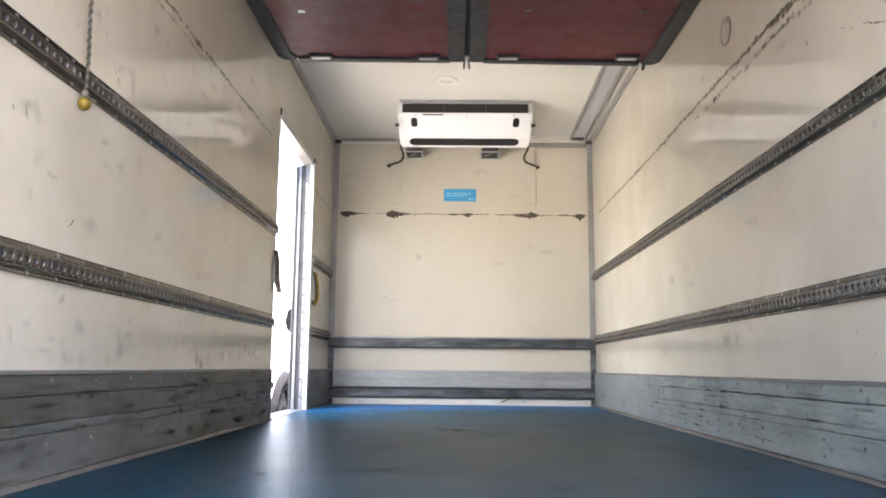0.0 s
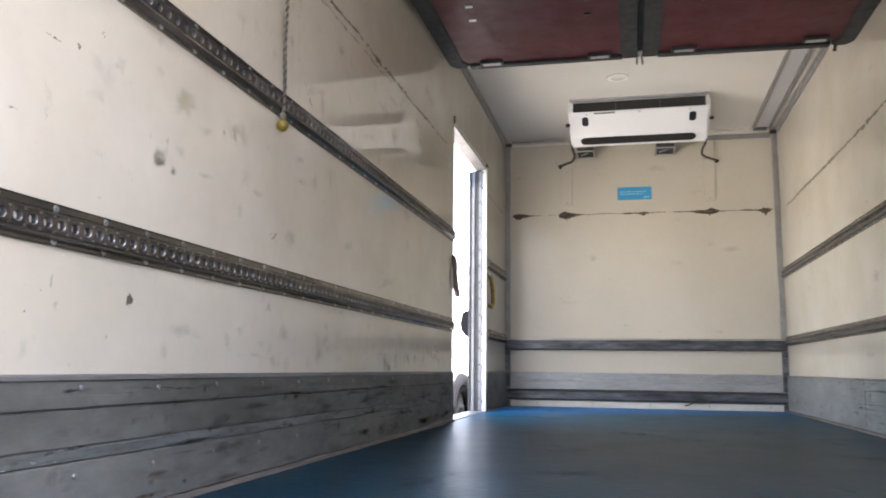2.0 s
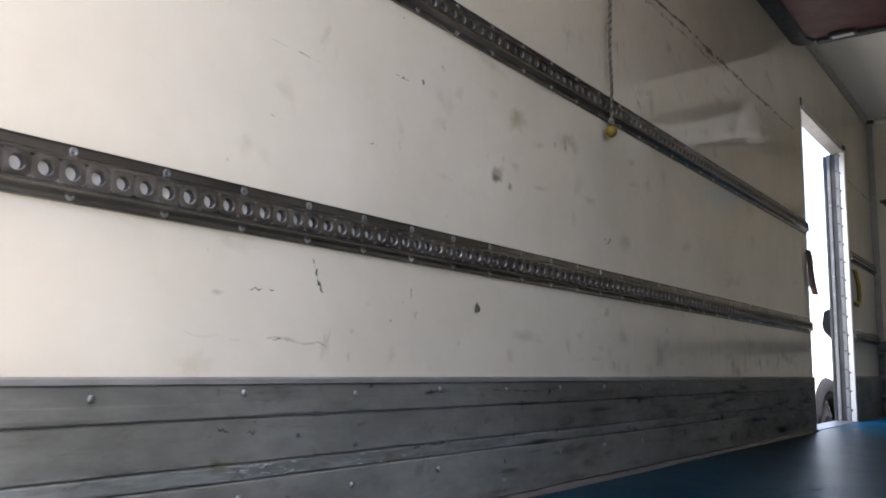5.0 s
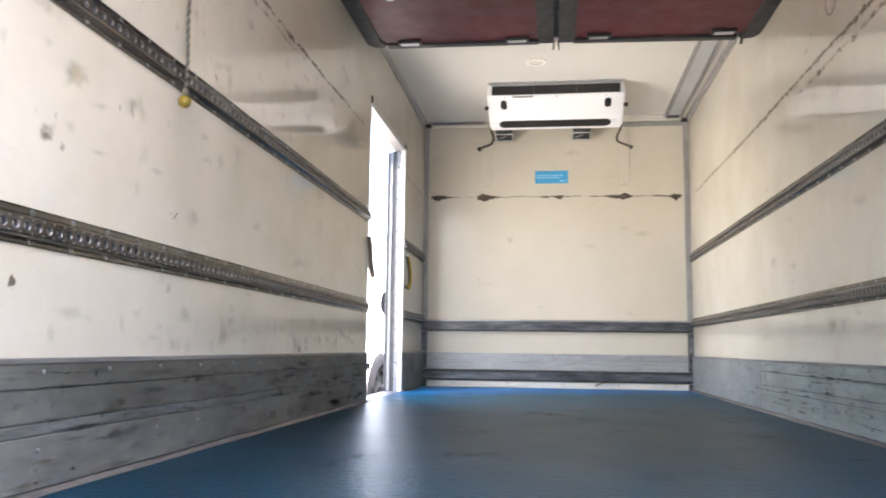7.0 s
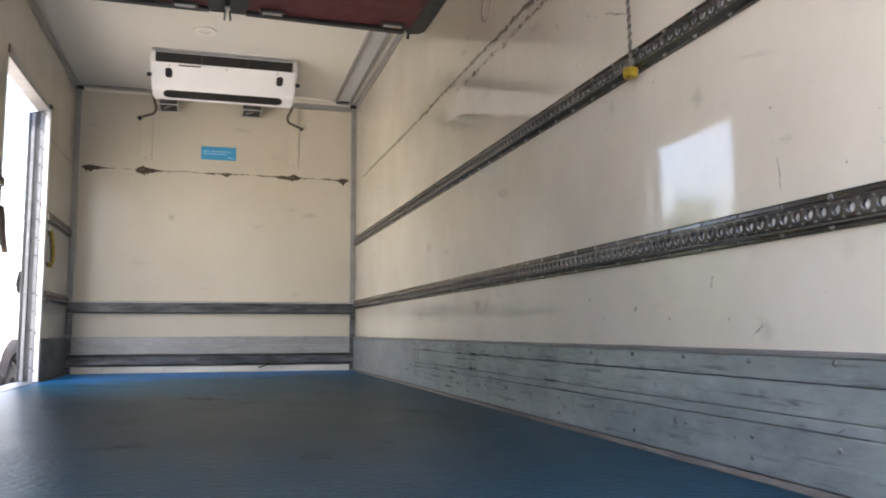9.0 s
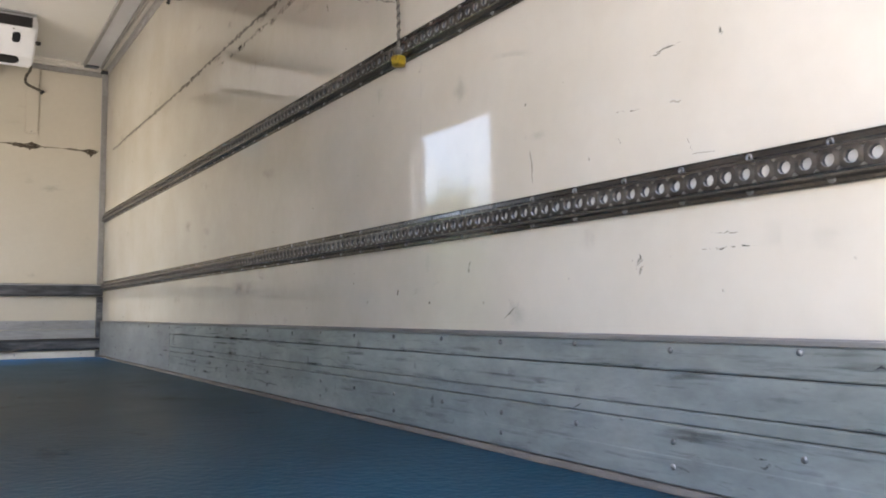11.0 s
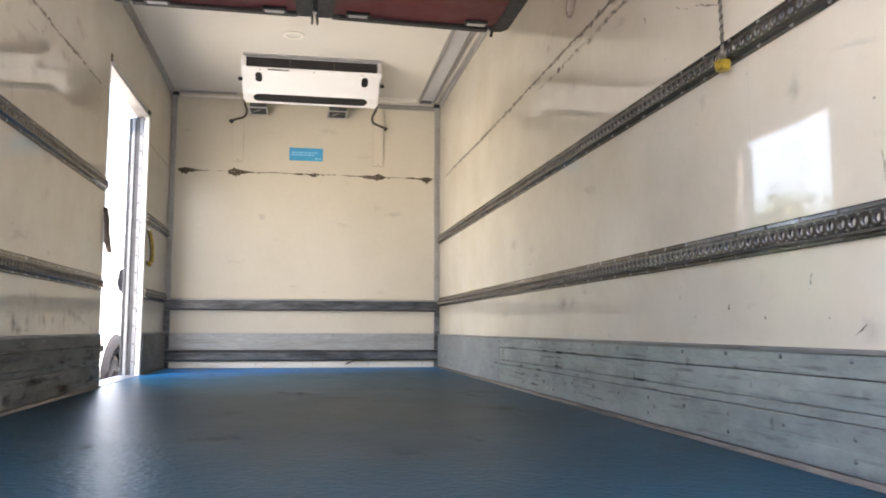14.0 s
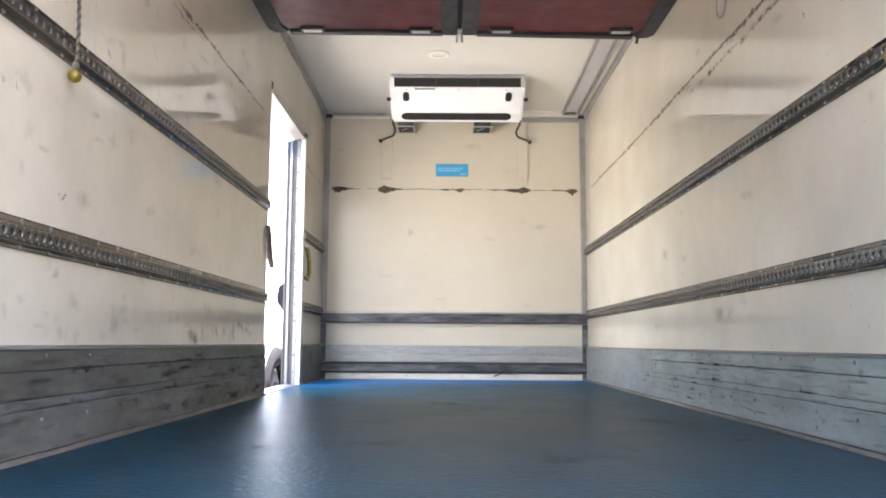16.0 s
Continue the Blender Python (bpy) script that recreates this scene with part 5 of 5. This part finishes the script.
for x, d in ((CX1, 1), (CX0, -1)):
    arch = part("wheel_arch", mesh_of("wheel_arch", *tube([(x - d * 0.02, CY0 + 1.45 - 0.96 * math.cos(a), GROUND + 0.47 + 0.79 * math.sin(a)) for a in [math.pi * (k / 14) for k in range(15)]], 0.115, 8), GPLAST, True), None, lorry, "grey plastic wheel arch")
    # black tube put in for the shadowed gap between arch and wheel
    part("arch_lining", mesh_of("arch_lining", *tube([(x - d * 0.01, CY0 + 1.45 - 0.80 * math.cos(a), GROUND + 0.47 + 0.64 * math.sin(a)) for a in [math.pi * (k / 14) for k in range(15)]], 0.075, 8), MATBLACK, True), None, lorry, "black band for the shadowed gap inside the arch")
    for y in (CY0 + 1.45, CY0 + 7.4):
        wheel = part("wheel", mesh_of("wheel", *lathe([(0.30, 0.0), (0.46, 0.02), (0.50, 0.06), (0.50, 0.24), (0.46, 0.28), (0.30, 0.30)], (x - d * 0.15 - 0.15, y, GROUND + 0.5), "x", 32), TYREM, True), None, lorry, "black tyre")
        part("rim", mesh_of("rim", *lathe([(0.29, d * 0.01), (0.27, d * 0.05), (0.12, d * 0.02), (0.10, d * 0.07), (0.04, d * 0.08)], (x - d * 0.02, y, GROUND + 0.5), "x", 24), MATBLACK, True), None, wheel, "dark steel rim")
    mirror = part("mirror", prism([(x + d * 0.315, 1.00), (x + d * 0.345, 1.16), (x + d * 0.40, 1.20), (x + d * 0.54, 1.20), (x + d * 0.54, 0.80), (x + d * 0.42, 0.80), (x + d * 0.335, 0.90)], "y", CY0 - 0.14, CY0 - 0.02), GPLAST, lorry, "black door mirror")
    part("arm", mesh_of("arm", *tube([(x - d * 0.05, CY0 + 0.3, 1.26), (x + d * 0.25, CY0 - 0.05, 1.26), (x + d * 0.36, CY0 - 0.08, 1.18)], 0.016, 7), WPAINT, True), None, mirror)
part("wheel_back", prism(cut, "x", CX1 - 0.30, CX1 - 0.19), MATBLACK, lorry, "black back of the wheel arch")
part("wheel_well", box(CX0 + 0.30, CX1 - 0.30, CY0 + 0.50, CY0 + 2.40, GROUND + 0.30, GROUND + 1.27), MATBLACK, lorry, "black wheel well")
part("side_lamp", box(CX1 - 0.05, CX1 + 0.02, CY0 + 0.25, CY0 + 0.62, GROUND + 1.10, GROUND + 1.20, 0.02), MATBLACK, lorry)


def tree(x, y, tall, seed):
    r = random.Random(seed)
    t = thing("tree", "leafy green tree beyond the yard", "tree", group="trees beyond the yard")
    base = Vector((x, y, GROUND))
    line = [base + Vector((0.15 * math.sin(k + seed) * k / 6, 0.12 * math.cos(k * 1.3 + seed) * k / 6, tall * 0.62 * k / 6)) for k in range(7)]
    v, f = tube(line, [0.22 - 0.027 * k for k in range(7)], 9)
    ends = []
    for k in range(9):
        a, start = r.uniform(0, 6.28), line[r.randint(3, 6)]
        reach = tall * r.uniform(0.16, 0.30)
        end = start + Vector((math.cos(a) * reach, math.sin(a) * reach, tall * r.uniform(0.10, 0.30)))
        lv, lf = tube([start, start.lerp(end, 0.5) + Vector((0, 0, 0.15)), end], [0.08, 0.05, 0.02], 6)
        f += [tuple(i + len(v) for i in q) for q in lf]
        v += lv
        ends.append(end)
    part("trunk", mesh_of("trunk", v, f, BARK, True), None, t)
    v, f = [], []
    for k in range(2600):
        c = ends[k % 9]
        p = c + Vector((r.gauss(0, 1), r.gauss(0, 1), r.gauss(0, 0.8))) * tall * 0.085
        s = r.uniform(0.07, 0.17)
        u = Vector((r.gauss(0, 1), r.gauss(0, 1), r.gauss(0, 1))).normalized()
        w = u.cross(Vector((r.gauss(0, 1), r.gauss(0, 1), r.gauss(0, 1)))).normalized()
        b = len(v)
        v += [p - u * s, p + w * s * 0.5, p + u * s, p - w * s * 0.5]
        f.append((b, b + 1, b + 2, b + 3))
    part("crown", mesh_of("crown", v, f, LEAF), None, t)


hedge = thing("hedge", "dense green hedge along the edge of the yard", "hedge")
r = random.Random(5)
v, f = [], []
for k in range(16000):
    t = r.random()
    p = Vector((-7.0 - 18 * t, 18.5 - 8 * t, GROUND)) + Vector((r.gauss(0, 0.5), r.gauss(0, 0.5), 3.0 * r.random() ** 0.8 + 0.25 * math.sin(t * 40)))
    s_ = r.uniform(0.12, 0.26)
    u = Vector((r.gauss(0, 1), r.gauss(0, 1), r.gauss(0, 1))).normalized()
    w = u.cross(Vector((r.gauss(0, 1), r.gauss(0, 1), r.gauss(0, 1)))).normalized()
    b = len(v)
    v += [p - u * s_, p + w * s_ * 0.5, p + u * s_, p - w * s_ * 0.5]
    f.append((b, b + 1, b + 2, b + 3))
part("leaves", mesh_of("leaves", v, f, LEAF), None, hedge)
for i, (x, y, h) in enumerate(((-12.5, 21.0, 5.6), (-15.0, 19.5, 6.4), (-16.5, 23.5, 6.0), (-19.0, 21.0, 6.6), (-13.5, 26.0, 5.8), (-22.0, 17.0, 6.2), (-10.5, 24.5, 5.0))):
    tree(x, y, h, 11 + i)
